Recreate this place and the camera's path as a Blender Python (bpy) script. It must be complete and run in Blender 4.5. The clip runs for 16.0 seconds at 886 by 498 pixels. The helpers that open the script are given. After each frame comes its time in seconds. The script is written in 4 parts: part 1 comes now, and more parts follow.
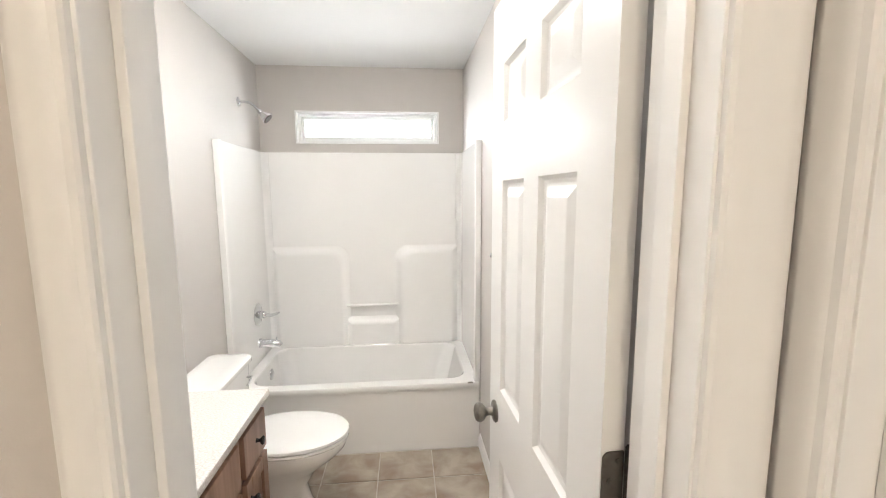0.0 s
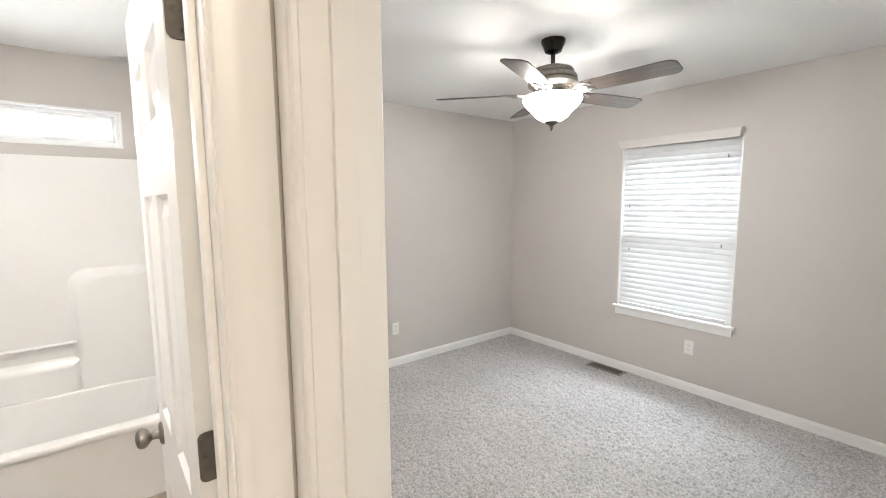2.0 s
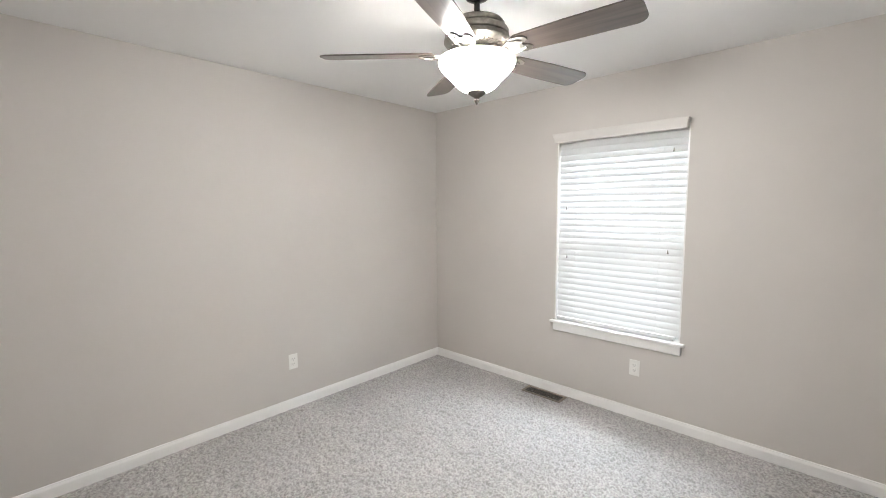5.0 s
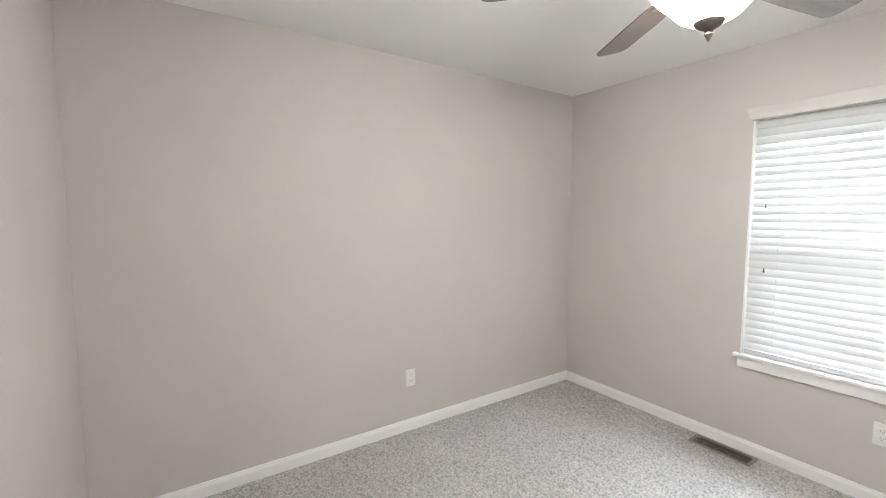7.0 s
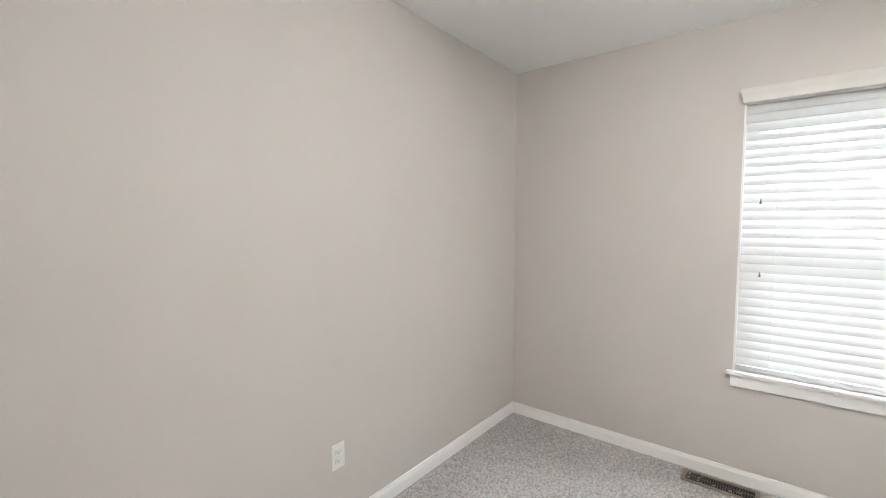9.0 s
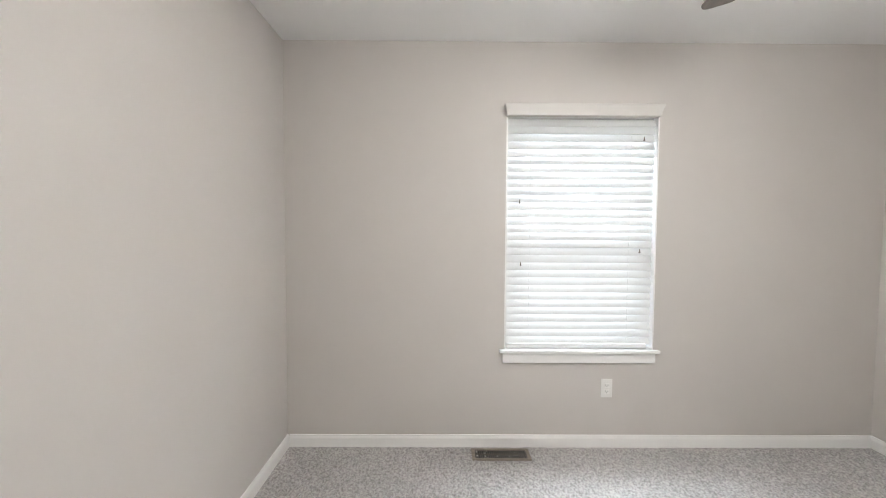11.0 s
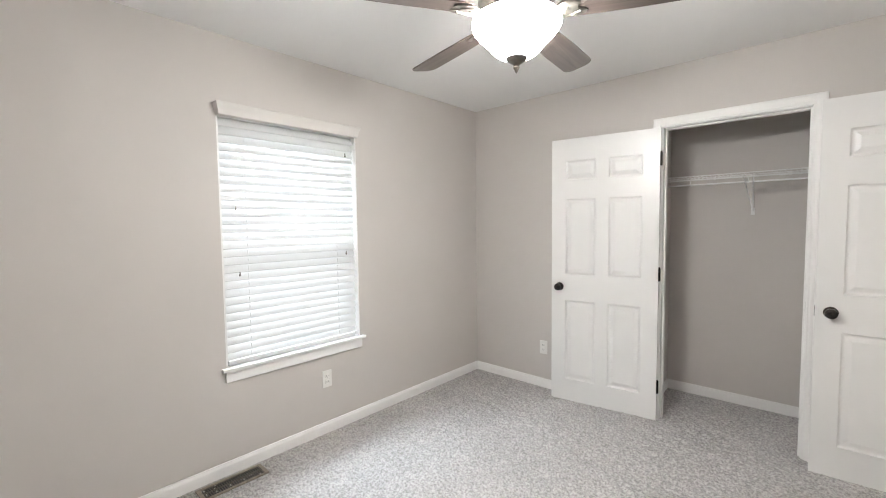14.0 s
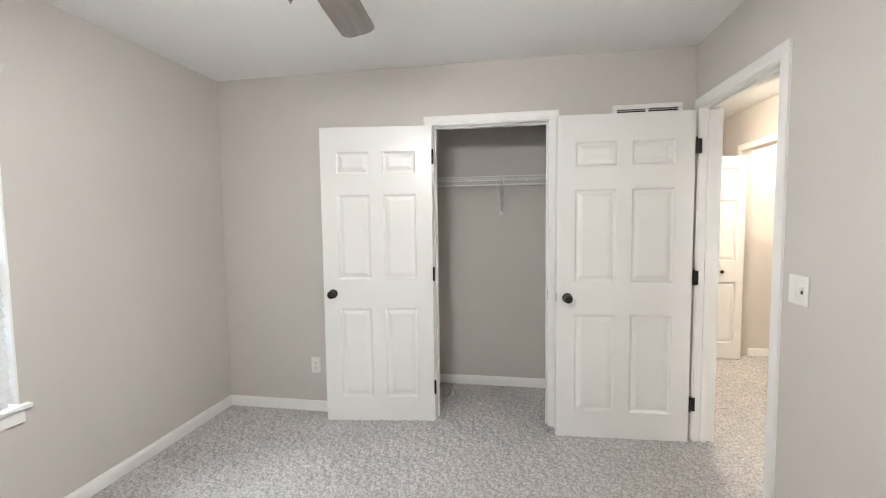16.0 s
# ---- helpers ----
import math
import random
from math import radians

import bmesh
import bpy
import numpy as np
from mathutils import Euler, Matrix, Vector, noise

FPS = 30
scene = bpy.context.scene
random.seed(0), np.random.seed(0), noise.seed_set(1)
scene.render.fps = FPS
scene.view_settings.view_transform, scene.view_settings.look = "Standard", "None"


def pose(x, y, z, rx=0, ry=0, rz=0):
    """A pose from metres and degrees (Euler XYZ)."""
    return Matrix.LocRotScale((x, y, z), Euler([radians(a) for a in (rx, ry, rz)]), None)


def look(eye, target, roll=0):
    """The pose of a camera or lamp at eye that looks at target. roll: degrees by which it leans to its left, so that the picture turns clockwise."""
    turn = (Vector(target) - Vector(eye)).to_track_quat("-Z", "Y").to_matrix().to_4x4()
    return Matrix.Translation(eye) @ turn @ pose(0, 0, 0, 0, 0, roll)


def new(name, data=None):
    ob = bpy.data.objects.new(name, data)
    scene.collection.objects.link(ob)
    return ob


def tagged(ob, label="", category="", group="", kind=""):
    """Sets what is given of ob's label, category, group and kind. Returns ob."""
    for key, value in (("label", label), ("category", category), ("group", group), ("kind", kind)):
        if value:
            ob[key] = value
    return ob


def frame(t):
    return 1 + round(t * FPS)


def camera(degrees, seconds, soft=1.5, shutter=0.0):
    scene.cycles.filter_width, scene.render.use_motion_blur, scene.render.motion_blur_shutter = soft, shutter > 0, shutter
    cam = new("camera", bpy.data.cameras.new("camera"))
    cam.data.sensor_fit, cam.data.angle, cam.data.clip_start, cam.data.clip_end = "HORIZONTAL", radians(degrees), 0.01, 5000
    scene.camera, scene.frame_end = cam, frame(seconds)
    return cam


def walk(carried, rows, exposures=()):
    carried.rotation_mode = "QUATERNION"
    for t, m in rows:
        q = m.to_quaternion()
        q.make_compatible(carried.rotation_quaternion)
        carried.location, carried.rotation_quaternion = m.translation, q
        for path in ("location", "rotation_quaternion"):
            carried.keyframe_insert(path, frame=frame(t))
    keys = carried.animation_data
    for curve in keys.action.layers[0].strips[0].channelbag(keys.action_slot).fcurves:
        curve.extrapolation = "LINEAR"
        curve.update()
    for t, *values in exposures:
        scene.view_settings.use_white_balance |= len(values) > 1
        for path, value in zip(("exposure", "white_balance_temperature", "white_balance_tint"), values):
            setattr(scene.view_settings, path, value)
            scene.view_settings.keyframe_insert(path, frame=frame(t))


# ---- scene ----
cam = camera(93.2, 16.0, soft=1.0)
PATH = [
    (0, (0.330, 0.192, 1.549), (0.509, 2.166, 1.289), -0.3),
    (0.5, (0.358, 0.069, 1.566), (0.776, 2.009, 1.317), -0.2),
    (0.7, (0.403, 0.024, 1.564), (0.916, 1.942, 1.319), -0.3),
    (1, (0.438, 0.001, 1.551), (1.13, 1.863, 1.318), -0.5),
    (1.5, (0.48, -0.055, 1.566), (1.468, 1.669, 1.337), -0.4),
    (2, (0.529, -0.05, 1.566), (1.743, 1.523, 1.341), -0.4),
    (2.5, (0.589, -0.021, 1.546), (1.981, 1.4, 1.343), -0.5),
    (3.2, (0.691, 0.031, 1.537), (2.223, 1.302, 1.343), -0.3),
    (5.3, (1.108, 0.412, 1.518), (2.511, 1.824, 1.32), -0.4),
    (5.5, (1.127, 0.451, 1.514), (2.458, 1.931, 1.321), -0.3),
    (6, (1.14, 0.553, 1.51), (2.312, 2.162, 1.319), -0.2),
    (6.5, (1.148, 0.689, 1.494), (2.258, 2.344, 1.315), 0.0),
    (7, (1.193, 0.889, 1.47), (2.299, 2.547, 1.302), 0.0),
    (7.5, (1.228, 1.104, 1.449), (2.374, 2.737, 1.305), 0.2),
    (8, (1.267, 1.372, 1.426), (2.487, 2.952, 1.299), 0.5),
    (8.2, (1.304, 1.477, 1.428), (2.582, 3.01, 1.299), 0.3),
    (10.3, (1.564, 2.224, 1.329), (3.509, 2.677, 1.234), 0.7),
    (10.5, (1.588, 2.278, 1.336), (3.561, 2.59, 1.238), 0.6),
    (11, (1.59, 2.356, 1.35), (3.587, 2.345, 1.252), 0.3),
    (11.5, (1.558, 2.458, 1.355), (3.534, 2.163, 1.256), 0.2),
    (12, (1.509, 2.601, 1.36), (3.426, 2.038, 1.264), 0.1),
    (12.5, (1.486, 2.703, 1.38), (3.309, 1.887, 1.277), -0.1),
    (13, (1.523, 2.773, 1.385), (3.212, 1.707, 1.281), -0.4),
    (13.5, (1.587, 2.817, 1.397), (3.133, 1.553, 1.286), -0.5),
    (14, (1.653, 2.845, 1.411), (3.0, 1.372, 1.291), -0.7),
    (14.5, (1.697, 2.838, 1.411), (2.82, 1.188, 1.287), -0.7),
    (15, (1.771, 2.785, 1.404), (2.669, 1.003, 1.276), -0.7),
    (15.5, (1.848, 2.665, 1.392), (2.473, 0.77, 1.261), -0.8),
    (16, (1.949, 2.522, 1.403), (2.284, 0.555, 1.271), -0.7),
]
walk(cam, [(t, look(eye, target, roll)) for t, eye, target, roll in PATH],
     exposures=[(0, 0.82), (1.0, 0.86), (3.0, 0.97), (11.0, 0.95), (13.5, 1.02), (16.0, 1.04)])

# ---- world and light ----
world = bpy.data.worlds.new("world")
scene.world = world
world.use_nodes = True
wn = world.node_tree
sky = wn.nodes.new("ShaderNodeTexSky")
sky.sky_type, sky.sun_disc = "NISHITA", False
sky.sun_elevation, sky.sun_rotation = radians(48), radians(200)
wn.links.new(sky.outputs[0], wn.nodes["Background"].inputs[0])
wn.nodes["Background"].inputs[1].default_value = 0.12


def lamp(name, kind, m, energy, colour, **extra):
    data = bpy.data.lights.new(name, kind)
    data.energy, data.color = energy, colour
    for key, value in extra.items():
        if key == "size":
            data.size = value
        elif key == "size_y":
            data.shape, data.size_y = "RECTANGLE", value
        elif key == "radius":
            data.shadow_soft_size = value
        elif key == "angle":
            data.angle = value
    ob = new(name, data)
    ob.matrix_world = m
    return ob


lamp("sun", "SUN", look((0, -8, 9), (0, 0, 0)), 2.5, (1, 0.95, 0.88), angle=radians(0.6))
# sky light at the two windows, and the three electric lamps
lamp("window_daylight", "AREA", look((5.35, 1.51, 2.90), (4.1, 1.51, 1.25)), 200.0, (0.78, 0.90, 1.0), size=3.0, size_y=1.5)
lamp("bath_daylight", "AREA", look((0.08, 3.66, 2.06), (0.08, 1.6, 1.75)), 24, (0.90, 0.96, 1.0), size=1.2, size_y=0.4)
FAN, TOP_Z = (2.508, 1.500), 2.45
for k in range(3):
    a = radians(25 + 120 * k)
    lamp("fan_bulb", "POINT", pose(FAN[0] + 0.012 * math.cos(a), FAN[1] + 0.012 * math.sin(a), TOP_Z - 0.395), 1.35, (1, 0.94, 0.86), radius=0.007)


# ---- materials ----
def material(name, base, rough=0.5, metal=0.0, vary=0.0, vary_scale=3.0, bump=0.0, bump_scale=200.0, colour2=None, coat=0.0):
    """A principled material with large-scale colour variation and fine relief, in object metres."""
    m = bpy.data.materials.new(name)
    m.use_nodes = True
    n, l = m.node_tree.nodes, m.node_tree.links
    p = n["Principled BSDF"]
    p.inputs["Base Color"].default_value = (*base, 1)
    p.inputs["Roughness"].default_value, p.inputs["Metallic"].default_value = rough, metal
    p.inputs["Coat Weight"].default_value = coat
    co = n.new("ShaderNodeTexCoord")
    if vary:
        t = n.new("ShaderNodeTexNoise")
        t.inputs["Scale"].default_value, t.inputs["Detail"].default_value = vary_scale, 6
        l.new(co.outputs["Object"], t.inputs["Vector"])
        r = n.new("ShaderNodeMix")
        r.data_type = "RGBA"
        c2 = colour2 or tuple(c * (1 - vary) for c in base)
        r.inputs["A"].default_value, r.inputs["B"].default_value = (*base, 1), (*c2, 1)
        ramp = n.new("ShaderNodeMapRange")
        ramp.inputs["From Min"].default_value, ramp.inputs["From Max"].default_value = 0.35, 0.65
        l.new(t.outputs["Fac"], ramp.inputs["Value"])
        l.new(ramp.outputs["Result"], r.inputs["Factor"])
        l.new(r.outputs["Result"], p.inputs["Base Color"])
    if bump:
        b = n.new("ShaderNodeTexNoise")
        b.inputs["Scale"].default_value, b.inputs["Detail"].default_value = bump_scale, 3
        l.new(co.outputs["Object"], b.inputs["Vector"])
        d = n.new("ShaderNodeBump")
        d.inputs["Strength"].default_value, d.inputs["Distance"].default_value = bump, 0.002
        l.new(b.outputs["Fac"], d.inputs["Height"])
        l.new(d.outputs["Normal"], p.inputs["Normal"])
    return m


WALL = material("greige_wall_paint", (0.606, 0.571, 0.541), 0.62, vary=0.03, vary_scale=1.7, bump=0.10, bump_scale=260)
CEIL = material("white_ceiling_paint", (0.85, 0.848, 0.842), 0.8, vary=0.02, vary_scale=1.2, bump=0.15, bump_scale=180)
TRIM = material("white_trim_paint", (0.86, 0.85, 0.835), 0.32, vary=0.012, vary_scale=4)
DOORW = material("white_door_paint", (0.80, 0.792, 0.78), 0.30, vary=0.012, vary_scale=3)
PLASTIC = material("white_plastic", (0.82, 0.81, 0.78), 0.35, vary=0.02, vary_scale=30)
# White with the valance's backlit shade put into the colour.
VALANCE = material("toned_down_valance_white", (0.66, 0.635, 0.605), 0.45, vary=0.02, vary_scale=6)
VINYL = material("white_vinyl", (0.84, 0.84, 0.83), 0.35, vary=0.02, vary_scale=20)
BRONZE = material("dark_bronze", (0.045, 0.040, 0.036), 0.24, 0.7, vary=0.4, vary_scale=60)
NICKEL = material("aged_nickel", (0.30, 0.28, 0.25), 0.36, 0.9, vary=0.35, vary_scale=40)
PEWTER = material("dull_pewter", (0.14, 0.122, 0.105), 0.5, 0.5, vary=0.3, vary_scale=50)
CHROME = material("chrome", (0.75, 0.76, 0.78), 0.10, 1.0, vary=0.05, vary_scale=30)
WIRE = material("white_coated_wire", (0.80, 0.80, 0.79), 0.4, vary=0.03, vary_scale=20)
# Black for openings without depth: their inner shade is put into the colour.
DARK = material("slot_shade_black", (0.02, 0.02, 0.02), 0.7, vary=0.2, vary_scale=40)
VENTM = material("brown_register_metal", (0.30, 0.25, 0.20), 0.45, 0.2, vary=0.3, vary_scale=50)
VENTD = material("dark_register_slats", (0.13, 0.112, 0.095), 0.5, 0.3, vary=0.3, vary_scale=50)
GROUT = material("pale_grout", (0.60, 0.56, 0.50), 0.9, vary=0.15, vary_scale=25, bump=0.2, bump_scale=300)
PORCELAIN = material("white_porcelain", (0.88, 0.87, 0.855), 0.12, vary=0.015, vary_scale=6, coat=0.4)
ACRYLIC = material("white_acrylic", (0.88, 0.87, 0.855), 0.16, vary=0.015, vary_scale=4, bump=0.02, bump_scale=20, coat=0.3)
CONCRETE = material("concrete_ground", (0.30, 0.29, 0.27), 0.9, vary=0.3, vary_scale=2)


def carpet_material():
    m = bpy.data.materials.new("grey_cut_pile_carpet")
    m.use_nodes = True
    n, l = m.node_tree.nodes, m.node_tree.links
    p = n["Principled BSDF"]
    p.inputs["Roughness"].default_value = 1.0
    p.inputs["Specular IOR Level"].default_value = 0.1
    p.inputs["Sheen Weight"].default_value = 0.1
    co = n.new("ShaderNodeTexCoord")
    fibre, broad = n.new("ShaderNodeTexNoise"), n.new("ShaderNodeTexNoise")
    fibre.inputs["Scale"].default_value, fibre.inputs["Detail"].default_value = 80, 3
    broad.inputs["Scale"].default_value, broad.inputs["Detail"].default_value = 2.2, 5
    # Fibre noise also drives the bump: its dips are coloured dark as shade between tufts.
    ramps = []
    for t, lo, hi, c0, c1 in ((fibre, 0.34, 0.64, (0.33, 0.318, 0.308, 1), (0.58, 0.561, 0.545, 1)), (broad, 0.36, 0.62, (0.92, 0.92, 0.92, 1), (1, 1, 1, 1))):
        l.new(co.outputs["Object"], t.inputs["Vector"])
        r = n.new("ShaderNodeValToRGB")
        e = r.color_ramp.elements
        e[0].position, e[0].color, e[1].position, e[1].color = lo, c0, hi, c1
        l.new(t.outputs["Fac"], r.inputs["Fac"])
        ramps.append(r)
    mix = n.new("ShaderNodeMix")
    mix.data_type, mix.blend_type = "RGBA", "MULTIPLY"
    mix.inputs["Factor"].default_value = 1.0
    l.new(ramps[0].outputs["Color"], mix.inputs["A"])
    l.new(ramps[1].outputs["Color"], mix.inputs["B"])
    l.new(mix.outputs["Result"], p.inputs["Base Color"])
    b = n.new("ShaderNodeBump")
    b.inputs["Strength"].default_value, b.inputs["Distance"].default_value = 0.8, 0.008
    l.new(fibre.outputs["Fac"], b.inputs["Height"])
    l.new(b.outputs["Normal"], p.inputs["Normal"])
    return m


def wood_material(name, dark, light, axis, scale=1.0, rough=0.4, coat=0.0):
    """Grain stretched along one axis (0 x, 1 y, 2 z)."""
    m = bpy.data.materials.new(name)
    m.use_nodes = True
    n, l = m.node_tree.nodes, m.node_tree.links
    p = n["Principled BSDF"]
    p.inputs["Roughness"].default_value = rough
    p.inputs["Coat Weight"].default_value, p.inputs["Coat Roughness"].default_value = coat, 0.18
    co, mp = n.new("ShaderNodeTexCoord"), n.new("ShaderNodeMapping")
    s = [38 * scale] * 3
    s[axis] = 2.2 * scale
    mp.inputs["Scale"].default_value = s
    info = n.new("ShaderNodeObjectInfo")
    l.new(co.outputs["Object"], mp.inputs["Vector"])
    l.new(info.outputs["Random"], mp.inputs["Rotation"])
    t = n.new("ShaderNodeTexNoise")
    t.inputs["Scale"].default_value, t.inputs["Detail"].default_value, t.inputs["Distortion"].default_value = 1.0, 7, 0.8
    l.new(mp.outputs["Vector"], t.inputs["Vector"])
    r = n.new("ShaderNodeValToRGB")
    r.color_ramp.elements[0].position, r.color_ramp.elements[0].color = 0.32, (*dark, 1)
    r.color_ramp.elements[1].position, r.color_ramp.elements[1].color = 0.68, (*light, 1)
    l.new(t.outputs["Fac"], r.inputs["Fac"])
    l.new(r.outputs["Color"], p.inputs["Base Color"])
    b = n.new("ShaderNodeBump")
    b.inputs["Strength"].default_value, b.inputs["Distance"].default_value = 0.15, 0.001
    l.new(t.outputs["Fac"], b.inputs["Height"])
    l.new(b.outputs["Normal"], p.inputs["Normal"])
    return m


def translucent_material(name, colour, through_part, rough=0.4, glow=0.0, glow_colour=(1, 0.95, 0.88)):
    m = bpy.data.materials.new(name)
    m.use_nodes = True
    n, l = m.node_tree.nodes, m.node_tree.links
    p, out = n["Principled BSDF"], n["Material Output"]
    p.inputs["Base Color"].default_value, p.inputs["Roughness"].default_value = (*colour, 1), rough
    if glow:
        p.inputs["Emission Color"].default_value, p.inputs["Emission Strength"].default_value = (*glow_colour, 1), glow
    t, mix = n.new("ShaderNodeBsdfTranslucent"), n.new("ShaderNodeMixShader")
    t.inputs["Color"].default_value = (*colour, 1)
    mix.inputs[0].default_value = through_part
    l.new(p.outputs[0], mix.inputs[1])
    l.new(t.outputs[0], mix.inputs[2])
    l.new(mix.outputs[0], out.inputs[0])
    return m


def glass_material(name, rough):
    m = bpy.data.materials.new(name)
    m.use_nodes = True
    p = m.node_tree.nodes["Principled BSDF"]
    p.inputs["Base Color"].default_value = (0.98, 0.985, 0.985, 1)
    p.inputs["Transmission Weight"].default_value, p.inputs["Roughness"].default_value, p.inputs["IOR"].default_value = 1, rough, 1.45
    return m


CARPET = carpet_material()
SLAT = translucent_material("white_blind_slat", (0.72, 0.72, 0.715), 0.03, 0.45)
BOWL = translucent_material("frosted_glass_bowl", (0.9, 0.88, 0.84), 0.45, 0.25, glow=109, glow_colour=(1.0, 0.990, 0.974))
HALLGLOW = translucent_material("hall_light_glass", (0.9, 0.88, 0.84), 0.4, 0.25, glow=98, glow_colour=(1, 0.875, 0.715))
# Glow of the ceiling lamp that is added as fill in the bathroom.
BATHFILL = translucent_material("bath_fill_glass", (0.9, 0.9, 0.88), 0.4, 0.25, glow=54, glow_colour=(1, 0.98, 0.955))
VANITYGLOW = translucent_material("vanity_light_glass", (0.9, 0.9, 0.88), 0.4, 0.25, glow=13, glow_colour=(1, 0.98, 0.955))
# Dark grey, so the liner bounces little bulb light at the ceiling.
BOWL_LINER = material("dark_bowl_liner", (0.16, 0.157, 0.152), 0.3, vary=0.01, vary_scale=8)
GLASS = glass_material("clear_glass", 0.0)
FROST = glass_material("obscure_glass", 0.45)
BLADE = wood_material("walnut_blade", (0.050, 0.038, 0.032), (0.110, 0.083, 0.070), 0, 1.0, 0.34, 0.8)
CABINET = wood_material("stained_cabinet_wood", (0.21, 0.115, 0.078), (0.36, 0.22, 0.155), 2, 0.6, 0.38)


# ---- mesh helpers ----
def weigh_normals(me, angle):
    """Smooth shading in which large faces stay flat: each corner's normal is weighed by the area of the faces round it."""
    me.polygons.foreach_set("use_smooth", [True] * len(me.polygons))
    limit = math.cos(radians(angle))
    faces_at = [[] for _ in me.vertices]
    ns, areas = [p.normal.copy() for p in me.polygons], [p.area for p in me.polygons]
    for p in me.polygons:
        for v in p.vertices:
            faces_at[v].append(p.index)
    out = [None] * len(me.loops)
    for p in me.polygons:
        for li in p.loop_indices:
            total = Vector((0, 0, 0))
            for f in faces_at[me.loops[li].vertex_index]:
                if ns[f].dot(ns[p.index]) > limit:
                    total += ns[f] * areas[f]
            out[li] = total.normalized() if total.length > 1e-12 else ns[p.index]
    me.normals_split_custom_set(out)


def part(name, bm, mat, parent=None, label="", angle=35):
    bmesh.ops.recalc_face_normals(bm, faces=bm.faces)
    me = bpy.data.meshes.new(name)
    bm.to_mesh(me)
    bm.free()
    me.materials.append(mat)
    weigh_normals(me, angle)
    ob = new(name, me)
    if parent:
        ob.parent = parent
    if label:
        ob["label"] = label
    return ob


def thing(name, m, label, category, group="", kind=""):
    ob = new(name)
    ob.empty_display_size = 0.1
    ob.matrix_basis = m
    return tagged(ob, label, category, group, kind)


def box(bm, x0, x1, y0, y1, z0, z1, bevel=0.0, seg=2):
    m = Matrix.Translation(((x0 + x1) / 2, (y0 + y1) / 2, (z0 + z1) / 2)) @ Matrix.Diagonal((abs(x1 - x0), abs(y1 - y0), abs(z1 - z0), 1))
    r = bmesh.ops.create_cube(bm, size=1, matrix=m)
    if bevel:
        edges = list({e for v in r["verts"] for e in v.link_edges})
        bmesh.ops.bevel(bm, geom=edges, offset=bevel, segments=seg, profile=0.5, affect="EDGES")
    return bm


def boxes(*specs, bevel=0.0):
    bm = bmesh.new()
    for s in specs:
        box(bm, *s, bevel=bevel)
    return bm


def lathe(profile, steps=40, bm=None, m=None):
    """Turns (radius, z) pairs about z."""
    bm = bm or bmesh.new()
    m = m or Matrix()
    rings = []
    for r, z in profile:
        if r < 1e-6:
            rings.append([bm.verts.new(m @ Vector((0, 0, z)))])
        else:
            rings.append([bm.verts.new(m @ Vector((r * math.cos(2 * math.pi * k / steps), r * math.sin(2 * math.pi * k / steps), z))) for k in range(steps)])
    for a, b in zip(rings, rings[1:]):
        for k in range(steps):
            j = (k + 1) % steps
            if len(a) == 1 and len(b) > 1:
                bm.faces.new((a[0], b[k], b[j]))
            elif len(b) == 1 and len(a) > 1:
                bm.faces.new((a[k], a[j], b[0]))
            elif len(a) > 1:
                bm.faces.new((a[k], a[j], b[j], b[k]))
    return bm


def tube(points, radius, bm=None, sides=8):
    """A round bar along a line of points."""
    bm = bm or bmesh.new()
    pts = [Vector(p) for p in points]
    rings = []
    for i, p in enumerate(pts):
        d = (pts[min(i + 1, len(pts) - 1)] - pts[max(i - 1, 0)]).normalized()
        up = Vector((0, 0, 1)) if abs(d.z) < 0.9 else Vector((1, 0, 0))
        a = d.cross(up).normalized()
        b = d.cross(a)
        r = radius[i] if isinstance(radius, (list, tuple)) else radius
        rings.append([bm.verts.new(p + r * (math.cos(2 * math.pi * k / sides) * a + math.sin(2 * math.pi * k / sides) * b)) for k in range(sides)])
    for u, v in zip(rings, rings[1:]):
        for k in range(sides):
            bm.faces.new((u[k], u[(k + 1) % sides], v[(k + 1) % sides], v[k]))
    bm.faces.new(rings[0][::-1])
    bm.faces.new(rings[-1])
    return bm


def loft(rings, bm=None, cap_start=True, cap_end=True):
    """Skins closed rings of equally many points."""
    bm = bm or bmesh.new()
    vs = [[bm.verts.new(p) for p in ring] for ring in rings]
    n = len(vs[0])
    for a, b in zip(vs, vs[1:]):
        for k in range(n):
            bm.faces.new((a[k], a[(k + 1) % n], b[(k + 1) % n], b[k]))
    if cap_start:
        bm.faces.new(vs[0][::-1])
    if cap_end:
        bm.faces.new(vs[-1])
    return bm


def outline_slab(points, z0, z1, bevel=0.0, seg=3):
    """A flat plate with the given outline in x and y."""
    bm = bmesh.new()
    lo = [bm.verts.new((x, y, z0)) for x, y in points]
    f = bm.faces.new(lo)
    r = bmesh.ops.extrude_face_region(bm, geom=[f])
    for v in r["geom"]:
        if isinstance(v, bmesh.types.BMVert):
            v.co.z = z1
    if bevel:
        edges = [e for e in bm.edges if abs(e.verts[0].co.z - e.verts[1].co.z) < 1e-6]
        bmesh.ops.bevel(bm, geom=edges, offset=bevel, segments=seg, profile=0.5, affect="EDGES")
    return bm


def structure(name, bm, mat, label, category, angle=35):
    return tagged(part(name, bm, mat, None, "", angle), label, category, "", "structure")


